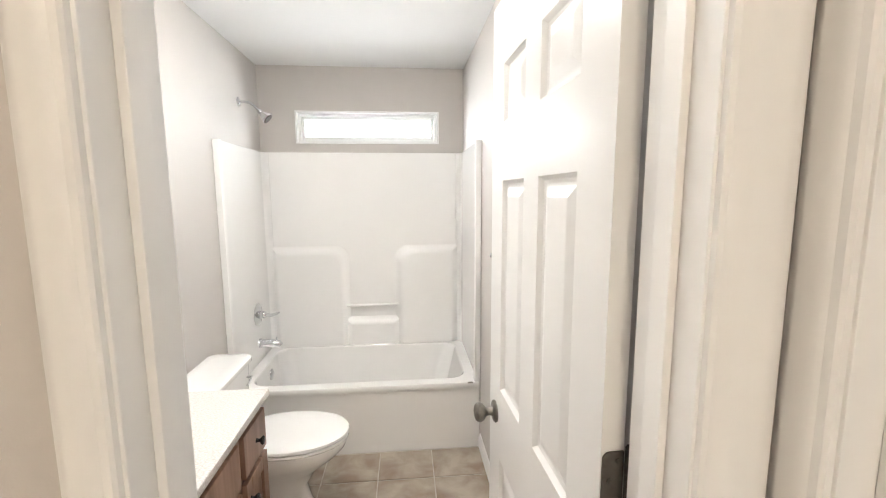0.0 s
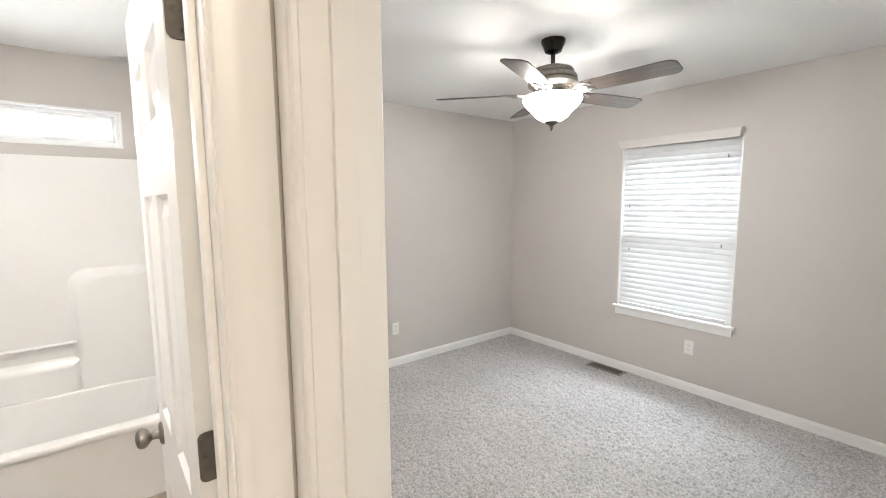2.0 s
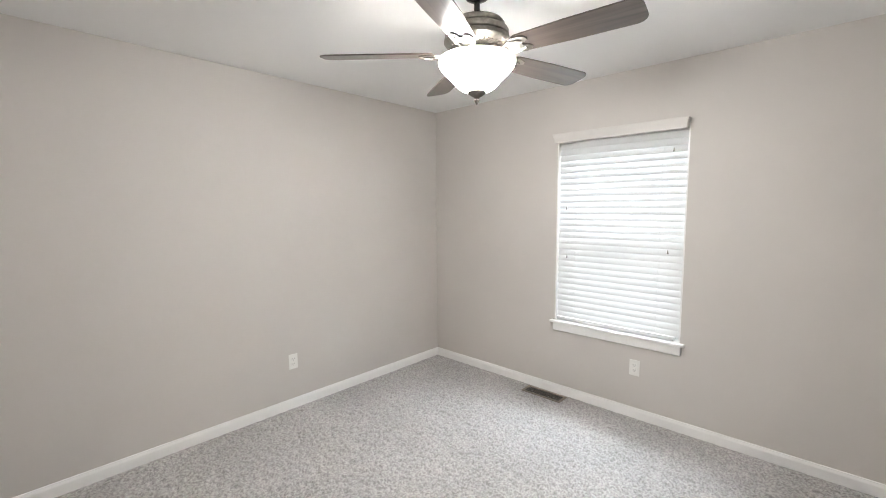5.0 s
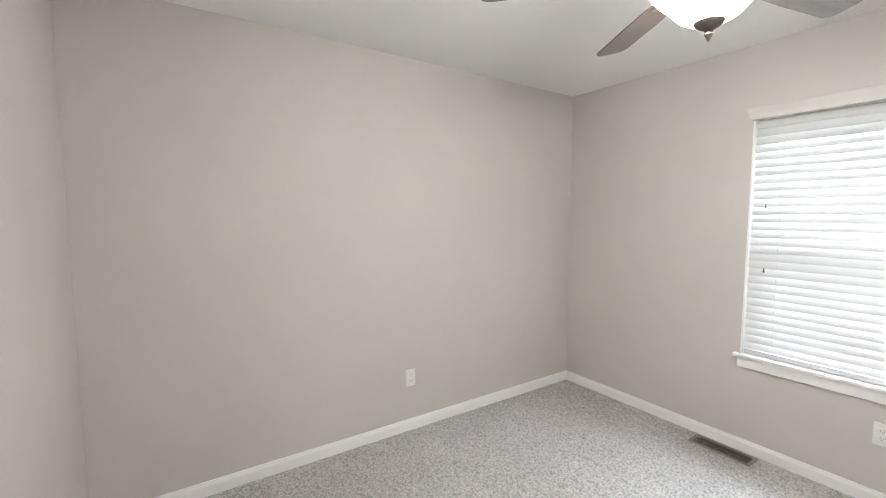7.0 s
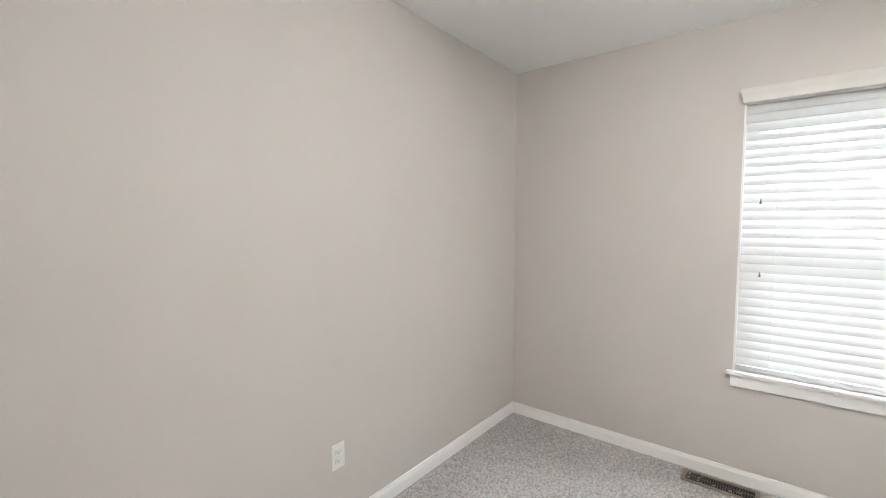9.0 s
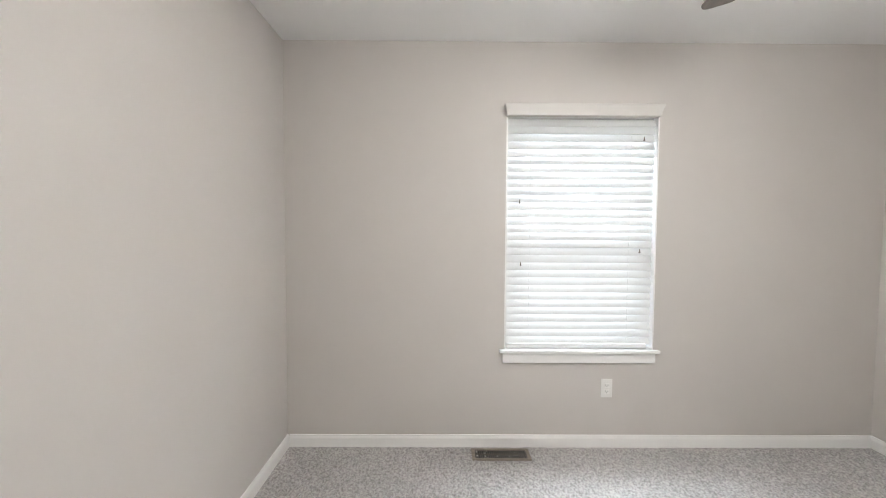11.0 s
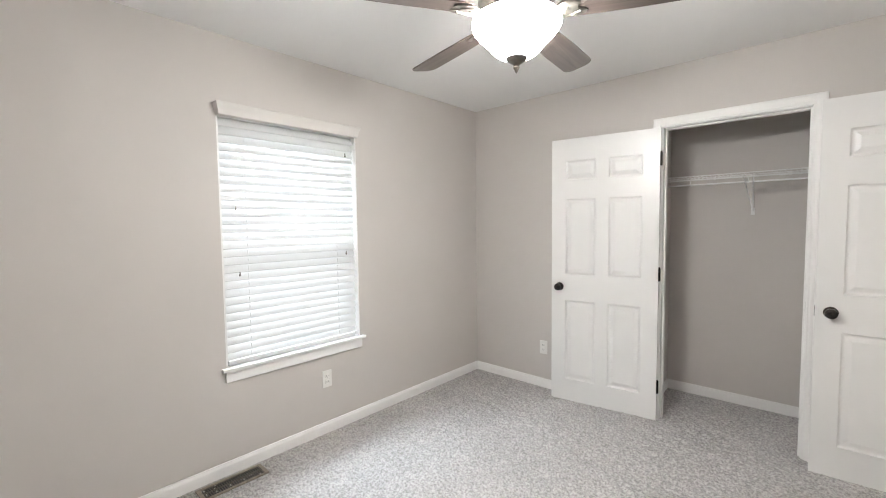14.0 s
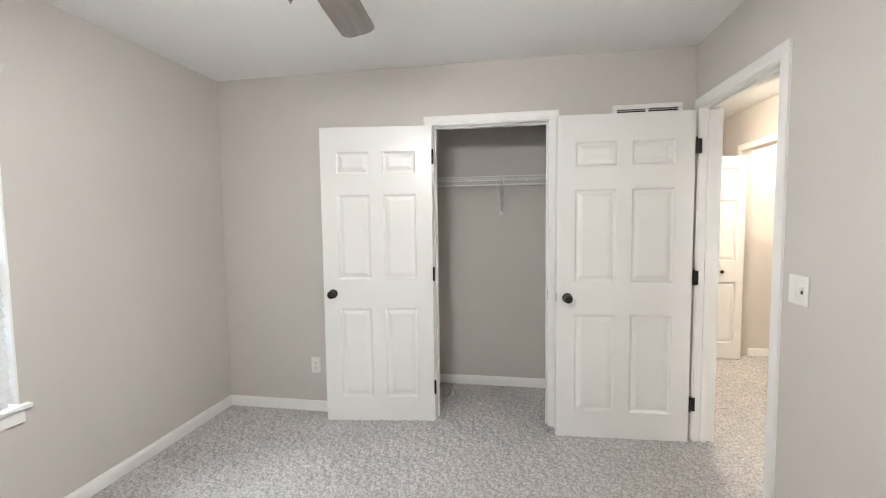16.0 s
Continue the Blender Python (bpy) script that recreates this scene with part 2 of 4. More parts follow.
def wall_boxes(axis, lo, hi, a0, a1, z1, openings=()):
    """Boxes of a wall that runs along x (axis 'x') or y between a0 and a1, lo to hi thick, with openings (b0, b1, zlow, zhigh)."""
    out, at = [], a0
    spans = []
    for b0, b1, zl, zh in sorted(openings):
        spans.append((at, b0, 0, z1))
        if zl > 0:
            spans.append((b0, b1, 0, zl))
        spans.append((b0, b1, zh, z1))
        at = b1
    spans.append((at, a1, 0, z1))
    for s0, s1, z0, zt in spans:
        out.append((s0, s1, lo, hi, z0, zt) if axis == "x" else (lo, hi, s0, s1, z0, zt))
    return out


CASE = [(0.0, 0.0), (0.0, 0.009), (0.004, 0.012), (0.013, 0.0125), (0.018, 0.0155), (0.026, 0.017), (0.044, 0.017), (0.052, 0.0145), (0.057, 0.012), (0.060, 0.011), (0.060, 0.0)]


def casing(name, axis, face, sign, a0, a1, top, label, width=1.0, width_far=None):
    """Moulded trim on three sides of an opening a0..a1 in the wall face at the given place; sign: the way it stands proud; width_far: that of the leg at a1."""
    bm = bmesh.new()
    rings = []
    for a, z, oa, oz in ((a0, 0.0, -1, 0), (a0, top, -1, 1), (a1, top, 1, 1), (a1, 0.0, 1, 0)):
        ring = []
        for u, v in CASE:
            side = width if oa < 0 else (width_far or width)
            s, h, d = a + oa * u * side, z + oz * u * width, face + sign * v
            ring.append(bm.verts.new((s, d, h) if axis == "x" else (d, s, h)))
        rings.append(ring)
    n = len(CASE)
    for r, q in zip(rings, rings[1:]):
        for k in range(n):
            bm.faces.new((r[k], r[(k + 1) % n], q[(k + 1) % n], q[k]))
    bm.faces.new(rings[0][::-1])
    bm.faces.new(rings[-1])
    return structure(name, bm, TRIM, label, "door casing", 25)


def jamb(name, axis, lo, hi, a0, a1, top, stop_at, label):
    """The lining of an opening: two sides, a head and the stops. a0, a1: clear opening."""
    t, e = 0.018, 0.001
    s = []

    def add(p0, p1, q0, q1, z0, z1):
        s.append((p0, p1, q0, q1, z0, z1) if axis == "x" else (q0, q1, p0, p1, z0, z1))
    add(a0 - t, a0, lo - e, hi + e, 0, top + t)
    add(a1, a1 + t, lo - e, hi + e, 0, top + t)
    add(a0, a1, lo - e, hi + e, top, top + t)
    if stop_at is not None:
        c0, c1 = stop_at - 0.017, stop_at + 0.017
        add(a0, a0 + 0.011, c0, c1, 0, top)
        add(a1 - 0.011, a1, c0, c1, 0, top)
        add(a0 + 0.011, a1 - 0.011, c0, c1, top - 0.011, top)
    return structure(name, boxes(*s, bevel=0.002), TRIM, label, "door frame")


BASE = [(0.0, 0.0), (0.013, 0.0), (0.013, 0.060), (0.011, 0.069), (0.007, 0.075), (0.006, 0.083), (0.0, 0.085)]


def baseboard(a, b, normal):
    """A skirting from a to b on the wall whose face looks along normal."""
    bm = bmesh.new()
    rings = []
    for p in (a, b):
        rings.append([bm.verts.new((p[0] + normal[0] * u, p[1] + normal[1] * u, z)) for u, z in BASE])
    n = len(BASE)
    for k in range(n):
        bm.faces.new((rings[0][k], rings[0][(k + 1) % n], rings[1][(k + 1) % n], rings[1][k]))
    bm.faces.new(rings[0][::-1])
    bm.faces.new(rings[1])
    return structure("baseboard", bm, TRIM, "white painted wooden baseboard along the wall", "baseboard", 30)


# ---- large structure ----
W, HW, S, N, E, TOP = 0.85, 0.735, -0.315, 3.29, 4.11, 2.45
BX0, BX1, BY0, BY1 = -0.69, 0.772, 0.70, 3.36
DR0, DR1, DRZ = -0.245, 0.522, 2.055       # bedroom doorway
CL0, CL1, CLZ = 1.727, 2.489, 2.045        # closet opening
BD0, BD1, BDZ = 0.064, 0.632, 2.055        # bathroom doorway
WN0, WN1, WNZ0, WNZ1 = 1.055, 1.968, 0.60, 2.06
BW0, BW1, BWZ0, BWZ1 = -0.44, 0.59, 1.915, 2.145
J = 0.018
GREIGE = "smooth greige painted plasterboard wall"
structure("wall_west", boxes(*wall_boxes("y", HW, W, -3.2, 0.70, TOP, [(DR0 - J, DR1 + J, 0, DRZ + J)]), (BX1, W, 0.70, N + 0.12, 0, TOP)), WALL, GREIGE + " with a doorway", "wall")
structure("wall_north", boxes((W, E, N, N + 0.12, 0, TOP)), WALL, GREIGE, "wall")
structure("wall_east", boxes(*wall_boxes("y", E, E + 0.15, -1.1, N + 0.12, TOP, [(WN0, WN1, WNZ0, WNZ1)])), WALL, GREIGE + " with one window", "wall")
structure("wall_south", boxes(*wall_boxes("x", S - 0.115, S, W, E, TOP, [(CL0 - J, CL1 + J, 0, CLZ + J)])), WALL, GREIGE + " with a closet opening", "wall")
structure("wall_closet", boxes((1.50, 1.60, -1.10, S - 0.115, 0, TOP), (2.605, 2.70, -1.10, S - 0.115, 0, TOP), (1.60, 2.605, -1.10, -0.98, 0, TOP)), WALL, "greige painted inner walls of the closet", "wall")
structure("wall_bath_south", boxes(*wall_boxes("x", 0.585, 0.70, -0.81, HW, TOP, [(BD0 - J, BD1 + J, 0, BDZ + J)])), WALL, GREIGE + " with the bathroom doorway", "wall")
structure("wall_bath_west", boxes((-0.81, BX0, 0.70, BY1, 0, TOP)), WALL, GREIGE, "wall")
structure("wall_bath_north", boxes(*wall_boxes("x", BY1, BY1 + 0.14, -0.81, BX1, TOP, [(BW0, BW1, BWZ0, BWZ1)])), WALL, GREIGE + " with a narrow high window", "wall")
HX = -0.26
structure("wall_hall_west", boxes(*wall_boxes("y", HX - 0.115, HX, -3.2, 0.585, TOP, [(-2.085, -0.70, 0, 2.06), (-3.1, -2.52, 0, 2.33)])), WALL, GREIGE + " with a wide closet opening", "wall")
structure("wall_hall_south", boxes((-1.38, W, -3.32, -3.2, 0, TOP)), WALL, GREIGE, "wall")
structure("wall_hall_closet", boxes((-1.5, -1.38, -3.32, -2.20, 0, TOP), (-1.08, -0.96, -2.20, -0.5, 0, TOP), (-0.96, HX - 0.115, -2.20, -2.10, 0, TOP), (-0.96, HX - 0.115, -0.60, -0.5, 0, TOP)), WALL, "greige inner walls of the hall closet", "wall")
structure("subfloor", boxes((-1.5, E, -3.2, 0.625, -0.12, -0.012), (W - 0.05, E, 0.625, N, -0.12, -0.012)), CONCRETE, "plain slab under the carpet", "floor")


def carpet_sheet(x0, x1, y0, y1, step, keep, height, seed):
    """A tufted sheet: a fine grid whose heights are smoothed random tufts."""
    rng = np.random.default_rng(seed)
    nx, ny = int((x1 - x0) / step) + 1, int((y1 - y0) / step) + 1
    h = rng.random((nx, ny))
    h = (h + np.roll(h, 1, 0) + np.roll(h, 1, 1) + np.roll(np.roll(h, 1, 0), 1, 1)) / 4
    h = (2 * h + np.roll(h, 1, 0) + np.roll(h, -1, 0) + np.roll(h, 1, 1) + np.roll(h, -1, 1)) / 6
    h = np.clip((h - h.mean()) / h.std(), -2.2, 1.4)
    gx, gy = np.meshgrid(x0 + step * np.arange(nx), y0 + step * np.arange(ny), indexing="ij")
    gx = gx + (rng.random((nx, ny)) - 0.5) * step * 0.5
    gy = gy + (rng.random((nx, ny)) - 0.5) * step * 0.5
    edge = np.minimum.reduce([np.abs(gx - E + 0.013), np.abs(gy - N + 0.013),
                              np.where((gx > W) & ((gx < CL0 - 0.06) | (gx > CL1 + 0.06)), np.abs(gy - S - 0.013), 1.0),
                              np.where(gy > DR1 + 0.06, np.abs(gx - W - 0.013), 1.0),
                              np.where(gx > 1.5, np.abs(gy + 0.967), 1.0)])
    h = h * np.clip(edge / 0.03, 0.12, 1.0)
    ok = keep(gx, gy)
    full = ok[:-1, :-1] & ok[1:, :-1] & ok[:-1, 1:] & ok[1:, 1:]
    idx = np.arange(nx * ny).reshape(nx, ny)
    faces = np.stack([idx[:-1, :-1], idx[1:, :-1], idx[1:, 1:], idx[:-1, 1:]], -1)[full]
    used = np.unique(faces)
    renum = np.full(nx * ny, -1)
    renum[used] = np.arange(len(used))
    co = np.stack([gx, gy, 0.009 + height * h], -1).reshape(-1, 3)[used]
    me = bpy.data.meshes.new("floor")
    me.vertices.add(len(co))
    me.vertices.foreach_set("co", co.astype(np.float32).ravel())
    me.loops.add(len(faces) * 4)
    me.loops.foreach_set("vertex_index", renum[faces].astype(np.int32).ravel())
    me.polygons.add(len(faces))
    me.polygons.foreach_set("loop_start", np.arange(0, len(faces) * 4, 4, dtype=np.int32))
    me.polygons.foreach_set("use_smooth", np.ones(len(faces), dtype=bool))
    me.update(calc_edges=True)
    me.materials.append(CARPET)
    return new("floor", me)


tagged(carpet_sheet(-1.4, E + 0.02, -3.15, N + 0.02, 0.0085, lambda x, y: ((x > W - 0.05) & (y > -1.05)) | ((x < W + 0.05) & (y < 0.625)), 0.0052, 11), "light grey cut-pile carpet over the whole floor", "floor", "", "structure")
structure("floor_bathroom", boxes((BX0, BX1 - 0.0, 0.645, BY1, -0.12, -0.008)), GROUT, "pale grout bed under the bathroom floor tiles", "floor")
structure("ceiling", boxes((-1.5, E + 0.15, -3.32, BY1 + 0.14, TOP, TOP + 0.12)), CEIL, "white painted flat ceiling", "ceiling")
structure("ground", boxes((-400, 400, -400, 400, -0.6, -0.5)), CONCRETE, "pale ground around the house", "ground")

casing("trim", "y", W, 1, DR0 - 0.004, DR1 + 0.004, DRZ + 0.004, "white moulded casing round the bedroom doorway")
casing("trim", "y", HW, -1, DR0 - 0.004, DR1 + 0.004, DRZ + 0.004, "white moulded casing on the hall side of the doorway", 0.95)
jamb("trim", "y", HW, W, DR0, DR1, DRZ, W - 0.058, "white door frame lining with stops")
casing("trim", "x", S, 1, CL0 - 0.004, CL1 + 0.004, CLZ + 0.004, "white moulded casing round the closet opening")
jamb("trim", "x", S - 0.115, S, CL0, CL1, CLZ, S - 0.058, "white closet frame lining with stops")
casing("trim", "x", 0.585, -1, BD0 - 0.004, BD1 + 0.004, BDZ + 0.004, "cream white moulded casing round the bathroom doorway", 0.8, 1.3)
casing("trim", "x", 0.70, 1, BD0 - 0.004, BD1 + 0.004, BDZ + 0.004, "white moulded casing on the bathroom side of the doorway")
jamb("trim", "x", 0.585, 0.70, BD0, BD1, BDZ, 0.642, "cream white door frame lining with stops")
casing("trim", "y", HX, 1, -2.085, -0.70, 2.06, "white moulded casing round the hall closet")

baseboard((W, N), (E, N), (0, -1))
baseboard((E, N - 0.013), (E, S + 0.013), (-1, 0))
baseboard((CL1 + 0.064, S), (E, S), (0, 1))
baseboard((W, S), (CL0 - 0.064, S), (0, 1))
baseboard((W, DR1 + 0.064), (W, N - 0.013), (1, 0))
baseboard((1.60, -0.98), (2.605, -0.98), (0, 1))
baseboard((2.605, -0.967), (2.605, S - 0.115), (-1, 0))
baseboard((1.60, -0.967), (1.60, S - 0.115), (1, 0))
baseboard((BX1, 0.70), (BX1, 2.575), (-1, 0))
baseboard((-0.96, -2.10), (HX - 0.115, -2.10), (0, 1))
baseboard((HX, -2.50), (HX, -2.15), (1, 0))
baseboard((HX, -0.64), (HX, 0.585), (1, 0))
baseboard((HW, -3.2), (HW, DR0 - 0.064), (-1, 0))


# ---- doors ----
def door_leaf(width, height=2.03, thick=0.035, cols=None, rows=None):
    """A moulded panel door: x 0..width, y 0..-thick, z 0..height."""
    st = 0.110 if width > 0.5 else 0.075
    mid = 0.092
    pw = (width - 2 * st - mid) / 2
    cols = cols or [(st, st + pw), (st + pw + mid, width - st)]
    rows = rows or [(0.172, 0.795), (1.0, 1.575), (1.72, 1.865)]
    xs = sorted({0, width, *[c for p in cols for c in p]})
    zs = sorted({0, height, *[r for p in rows for r in p]})
    bm = bmesh.new()
    for y, out in ((0.0, 1), (-thick, -1)):
        for x0, x1 in zip(xs, xs[1:]):
            for z0, z1 in zip(zs, zs[1:]):
                if (x0, x1) in cols and (z0, z1) in rows:
                    steps = ((0.0, 0.0), (0.003, 0.004), (0.008, 0.0095), (0.015, 0.0115), (0.021, 0.0105), (0.040, 0.0035), (0.046, 0.0030))
                    prev = None
                    for inset, deep in steps:
                        d = y - out * deep
                        ring = [bm.verts.new(p) for p in ((x0 + inset, d, z0 + inset), (x1 - inset, d, z0 + inset), (x1 - inset, d, z1 - inset), (x0 + inset, d, z1 - inset))]
                        if prev:
                            for k in range(4):
                                bm.faces.new((prev[k], prev[(k + 1) % 4], ring[(k + 1) % 4], ring[k]))
                        prev = ring
                    bm.faces.new(prev)
                else:
                    bm.faces.new([bm.verts.new(p) for p in ((x0, y, z0), (x1, y, z0), (x1, y, z1), (x0, y, z1))])
    for x in (0, width):
        for z0, z1 in zip(zs, zs[1:]):
            bm.faces.new([bm.verts.new(p) for p in ((x, 0, z0), (x, 0, z1), (x, -thick, z1), (x, -thick, z0))])
    for z in (0, height):
        for x0, x1 in zip(xs, xs[1:]):
            bm.faces.new([bm.verts.new(p) for p in ((x0, 0, z), (x1, 0, z), (x1, -thick, z), (x0, -thick, z))])
    bmesh.ops.remove_doubles(bm, verts=bm.verts, dist=1e-5)
    return bm


KNOB = [(0, 0.0), (0.031, 0.0), (0.0315, 0.004), (0.027, 0.008), (0.014, 0.010), (0.0115, 0.015), (0.0115, 0.026), (0.016, 0.031), (0.0245, 0.038), (0.0275, 0.046), (0.0265, 0.054), (0.021, 0.060), (0.011, 0.063), (0, 0.064)]


def hinge(parent, x, y, z, mat, flip=1, leaf=0.0):
    """Two leaves and a pin at the hinge edge."""
    bm = bmesh.new()
    r, edge = 0.011, []
    for cy, cz, a0 in ((-0.0335 + r, z + 0.044 - r, 90), (-0.0335 + r, z - 0.044 + r, 180)):
        edge += [(cy + r * math.cos(radians(a0 + 15 * k)), cz + r * math.sin(radians(a0 + 15 * k))) for k in range(7)]
    edge += [(-0.0015, z - 0.044), (-0.0015, z + 0.044)]
    if flip < 0:
        edge = [(-0.035 - py, pz) for py, pz in edge[::-1]]
    loft([[(x + d, py, pz) for py, pz in edge] for d in (0.0005, 0.0035)], bm)
    for sy, sz in ((-0.024, 0.030), (-0.012, 0.0), (-0.024, -0.030)):
        lathe([(0, 0.0004), (0.0016, 0.0006), (0.0038, 0.0014), (0.0042, 0.0)], 12, bm, pose(x + 0.0005, sy, z + sz, 0, -90, 0))
    for k in range(5):
        lathe([(0, -0.0085), (0.0062, -0.0085), (0.0062, 0.0085), (0, 0.0085)], 12, bm, pose(x - 0.001, y + 0.006 * flip, z - 0.036 + 0.018 * k))
    lathe([(0, 0.044), (0.0045, 0.045), (0.0065, 0.049), (0.004, 0.053), (0, 0.054)], 12, bm, pose(x - 0.001, y + 0.006 * flip, z))
    if leaf:
        box(bm, x - leaf, x + 0.003, -0.006, -0.003, z - 0.044, z + 0.044, bevel=0.001)
    return part("hinge", bm, mat, parent)


def hung_door(name, m, width, label, knob_mat, hinge_mat, hinges=(0.24, 1.03, 1.82), knob_z=0.90, pin=1, jamb_leaf=0.0):
    """A door hung at the local origin: its leaf runs along local x, face at y 0."""
    d = thing(name, m, label, "door", "", "structure")
    leaf = part("door_leaf", door_leaf(width), DOORW, d, "", 20)
    for side, ry in ((0.0, -90), (-0.035, 90)):
        k = part("door_knob", lathe(KNOB, 28, None, pose(width - 0.065, side, knob_z, ry, 0, 0)), knob_mat, leaf, "round metal door knob")
    bm = boxes((width - 0.0005, width + 0.0015, -0.030, -0.005, knob_z - 0.029, knob_z + 0.029))
    part("latch_plate", bm, knob_mat, leaf)
    for z in hinges:
        hinge(d, -0.004, 0.0 if pin > 0 else -0.035, z, hinge_mat, pin, jamb_leaf)
    return d


# open bedroom door, standing just off the south wall
hung_door("door_1", pose(W + 0.036, -0.218, 0.012, 0, 0, 2.5), 0.800, "open white six-panel bedroom door with a dark bronze knob", BRONZE, BRONZE, pin=1, jamb_leaf=0.034)
# open closet door, swung back to the same wall
closet_door = hung_door("door_2", pose(CL1 + 0.006, S + 0.045, 0.012, 0, 0, 7.5), 0.758, "open white six-panel closet door with a dark bronze knob", BRONZE, BRONZE, pin=1, jamb_leaf=0.008)
# bathroom door, swung into the bathroom
hung_door("door_3", pose(BD1 - 0.028, BY0 + 0.026, 0.008, 0, 0, 92.0), 0.66, "open white six-panel bathroom door with an aged nickel knob", NICKEL, PEWTER, hinges=(0.28, 1.13, 1.85), knob_z=0.915, pin=-1)


def outlet(m, label, kind="duplex"):
    o = thing("wall_outlet" if kind == "duplex" else "light_switch", m, label, "outlet" if kind == "duplex" else "light switch", "wall plates")
    w, h = (0.070, 0.115) if kind == "duplex" else (0.115, 0.115)
    part("plate", boxes((-w / 2, w / 2, 0, 0.006, -h / 2, h / 2), bevel=0.003), PLASTIC, o)
    if kind == "duplex":
        for z in (0.0195, -0.0195):
            f = part("socket", boxes((-0.0165, 0.0165, 0.005, 0.0085, z - 0.0135, z + 0.0135), bevel=0.003), PLASTIC, o)
            part("slot", boxes((-0.0075, -0.0055, 0.0065, 0.0088, z - 0.002, z + 0.006), (0.0055, 0.0075, 0.0065, 0.0088, z - 0.002, z + 0.006), (-0.0022, 0.0022, 0.0065, 0.0088, z - 0.0095, z - 0.006)), DARK, f)
    else:
        part("rocker", boxes((0.010, 0.042, 0.004, 0.008, -0.033, 0.033), bevel=0.002), PLASTIC, o)
        part("toggle_plate", boxes((-0.040, -0.012, 0.004, 0.0075, -0.033, 0.033), bevel=0.002), PLASTIC, o)
        # Flat dark patch in place of the shade inside the toggle slot.
        part("toggle_slot_shade", boxes((-0.0325, -0.0195, 0.0072, 0.0079, -0.013, 0.013)), DARK, o, "dark patch for the shade in the toggle slot")
        part("toggle", boxes((-0.031, -0.021, 0.006, 0.019, 0.0, 0.012), bevel=0.002), PLASTIC, o)
    for z in ((0.0,) if kind == "duplex" else (0.042, -0.042)):
        for x in ((0.0,) if kind == "duplex" else (-0.026, 0.026)):
            part("screw", lathe([(0, 0.0085), (0.0028, 0.008), (0.003, 0.005)], 10, None, pose(x, 0, z, -90, 0, 0)), PLASTIC, o)
    return o


outlet(pose(E, 1.336, 0.378, 0, 0, 90), "white duplex outlet below the window")
outlet(pose(2.531, N, 0.372, 0, 0, 180), "white duplex outlet low on the wall")
outlet(pose(3.395, S, 0.354, 0, 0, 0), "white duplex outlet beside the closet door")
outlet(pose(W, 0.690, 1.118, 0, 0, -90), "white two-gang light switch beside the doorway", "switch")


# ---- window and blind ----
win = thing("window_1", pose(E + 0.15, (WN0 + WN1) / 2, WNZ0), "white vinyl double-hung window behind a closed blind", "window", "", "structure")
hw, wh = (WN1 - WN0) / 2, WNZ1 - WNZ0
part("window_frame", boxes((-0.075, -0.003, -hw, -hw + 0.04, 0, wh), (-0.075, -0.003, hw - 0.04, hw, 0, wh), (-0.075, -0.003, -hw + 0.04, hw - 0.04, wh - 0.045, wh), (-0.075, -0.003, -hw + 0.04, hw - 0.04, 0, 0.045), bevel=0.003), VINYL, win)
for nm, z0, z1, x0 in (("upper_sash", wh / 2 - 0.02, wh - 0.045, -0.035), ("lower_sash", 0.045, wh / 2 + 0.02, -0.066)):
    sash = part(nm, boxes((x0, x0 + 0.028, -hw + 0.04, -hw + 0.08, z0, z1), (x0, x0 + 0.028, hw - 0.08, hw - 0.04, z0, z1), (x0, x0 + 0.028, -hw + 0.08, hw - 0.08, z0, z0 + 0.04), (x0, x0 + 0.028, -hw + 0.08, hw - 0.08, z1 - 0.04, z1), bevel=0.003), VINYL, win)
    pane = part("pane", boxes((x0 + 0.012, x0 + 0.016, -hw + 0.078, hw - 0.078, z0 + 0.038, z1 - 0.038)), GLASS, sash)
    pane.visible_shadow = False
part("reveal", boxes((-0.149, -0.076, -hw, -hw + 0.009, 0.020, wh), (-0.149, -0.076, hw - 0.009, hw, 0.020, wh), (-0.149, -0.076, -hw + 0.009, hw - 0.009, wh - 0.009, wh)), TRIM, win, "white painted window reveal")
bm = box(bmesh.new(), -0.1505, -0.075, -hw, hw, 0.001, 0.0185)
box(bm, -0.150 - 0.036, -0.151, -hw - 0.028, hw + 0.028, 0.0, 0.019, bevel=0.004)
part("window_sill", bm, TRIM, win, "white painted window stool")
part("apron", boxes((-0.150 - 0.016, -0.150, -hw - 0.008, hw + 0.008, -0.064, -0.001), bevel=0.003), TRIM, win)

blind = thing("window_blind", pose(E + 0.034, (WN0 + WN1) / 2, WNZ0 + 0.02), "closed white faux-wood slatted blind with a plain valance", "blind")
levels = [(1.393, -0.080, -0.002), (1.396, -0.082, 0.0), (1.414, -0.084, 0.001), (1.430, -0.089, 0.005), (1.446, -0.096, 0.011), (1.456, -0.098, 0.013), (1.459, -0.096, 0.011)]
bm = loft([[(xf, -hw + 0.012 - out, z), (-0.036, -hw + 0.012 - out, z), (-0.036, hw + 0.004 + out, z), (xf, hw + 0.004 + out, z)] for z, xf, out in levels])
part("valance", bm, VALANCE, blind, "crown-shaped valance board, its white toned down for shade")
part("headrail", boxes((-0.028, 0.028, -hw + 0.016, hw - 0.016, 1.396, 1.436), bevel=0.002), VINYL, blind)
SL = 0.0455
first = None
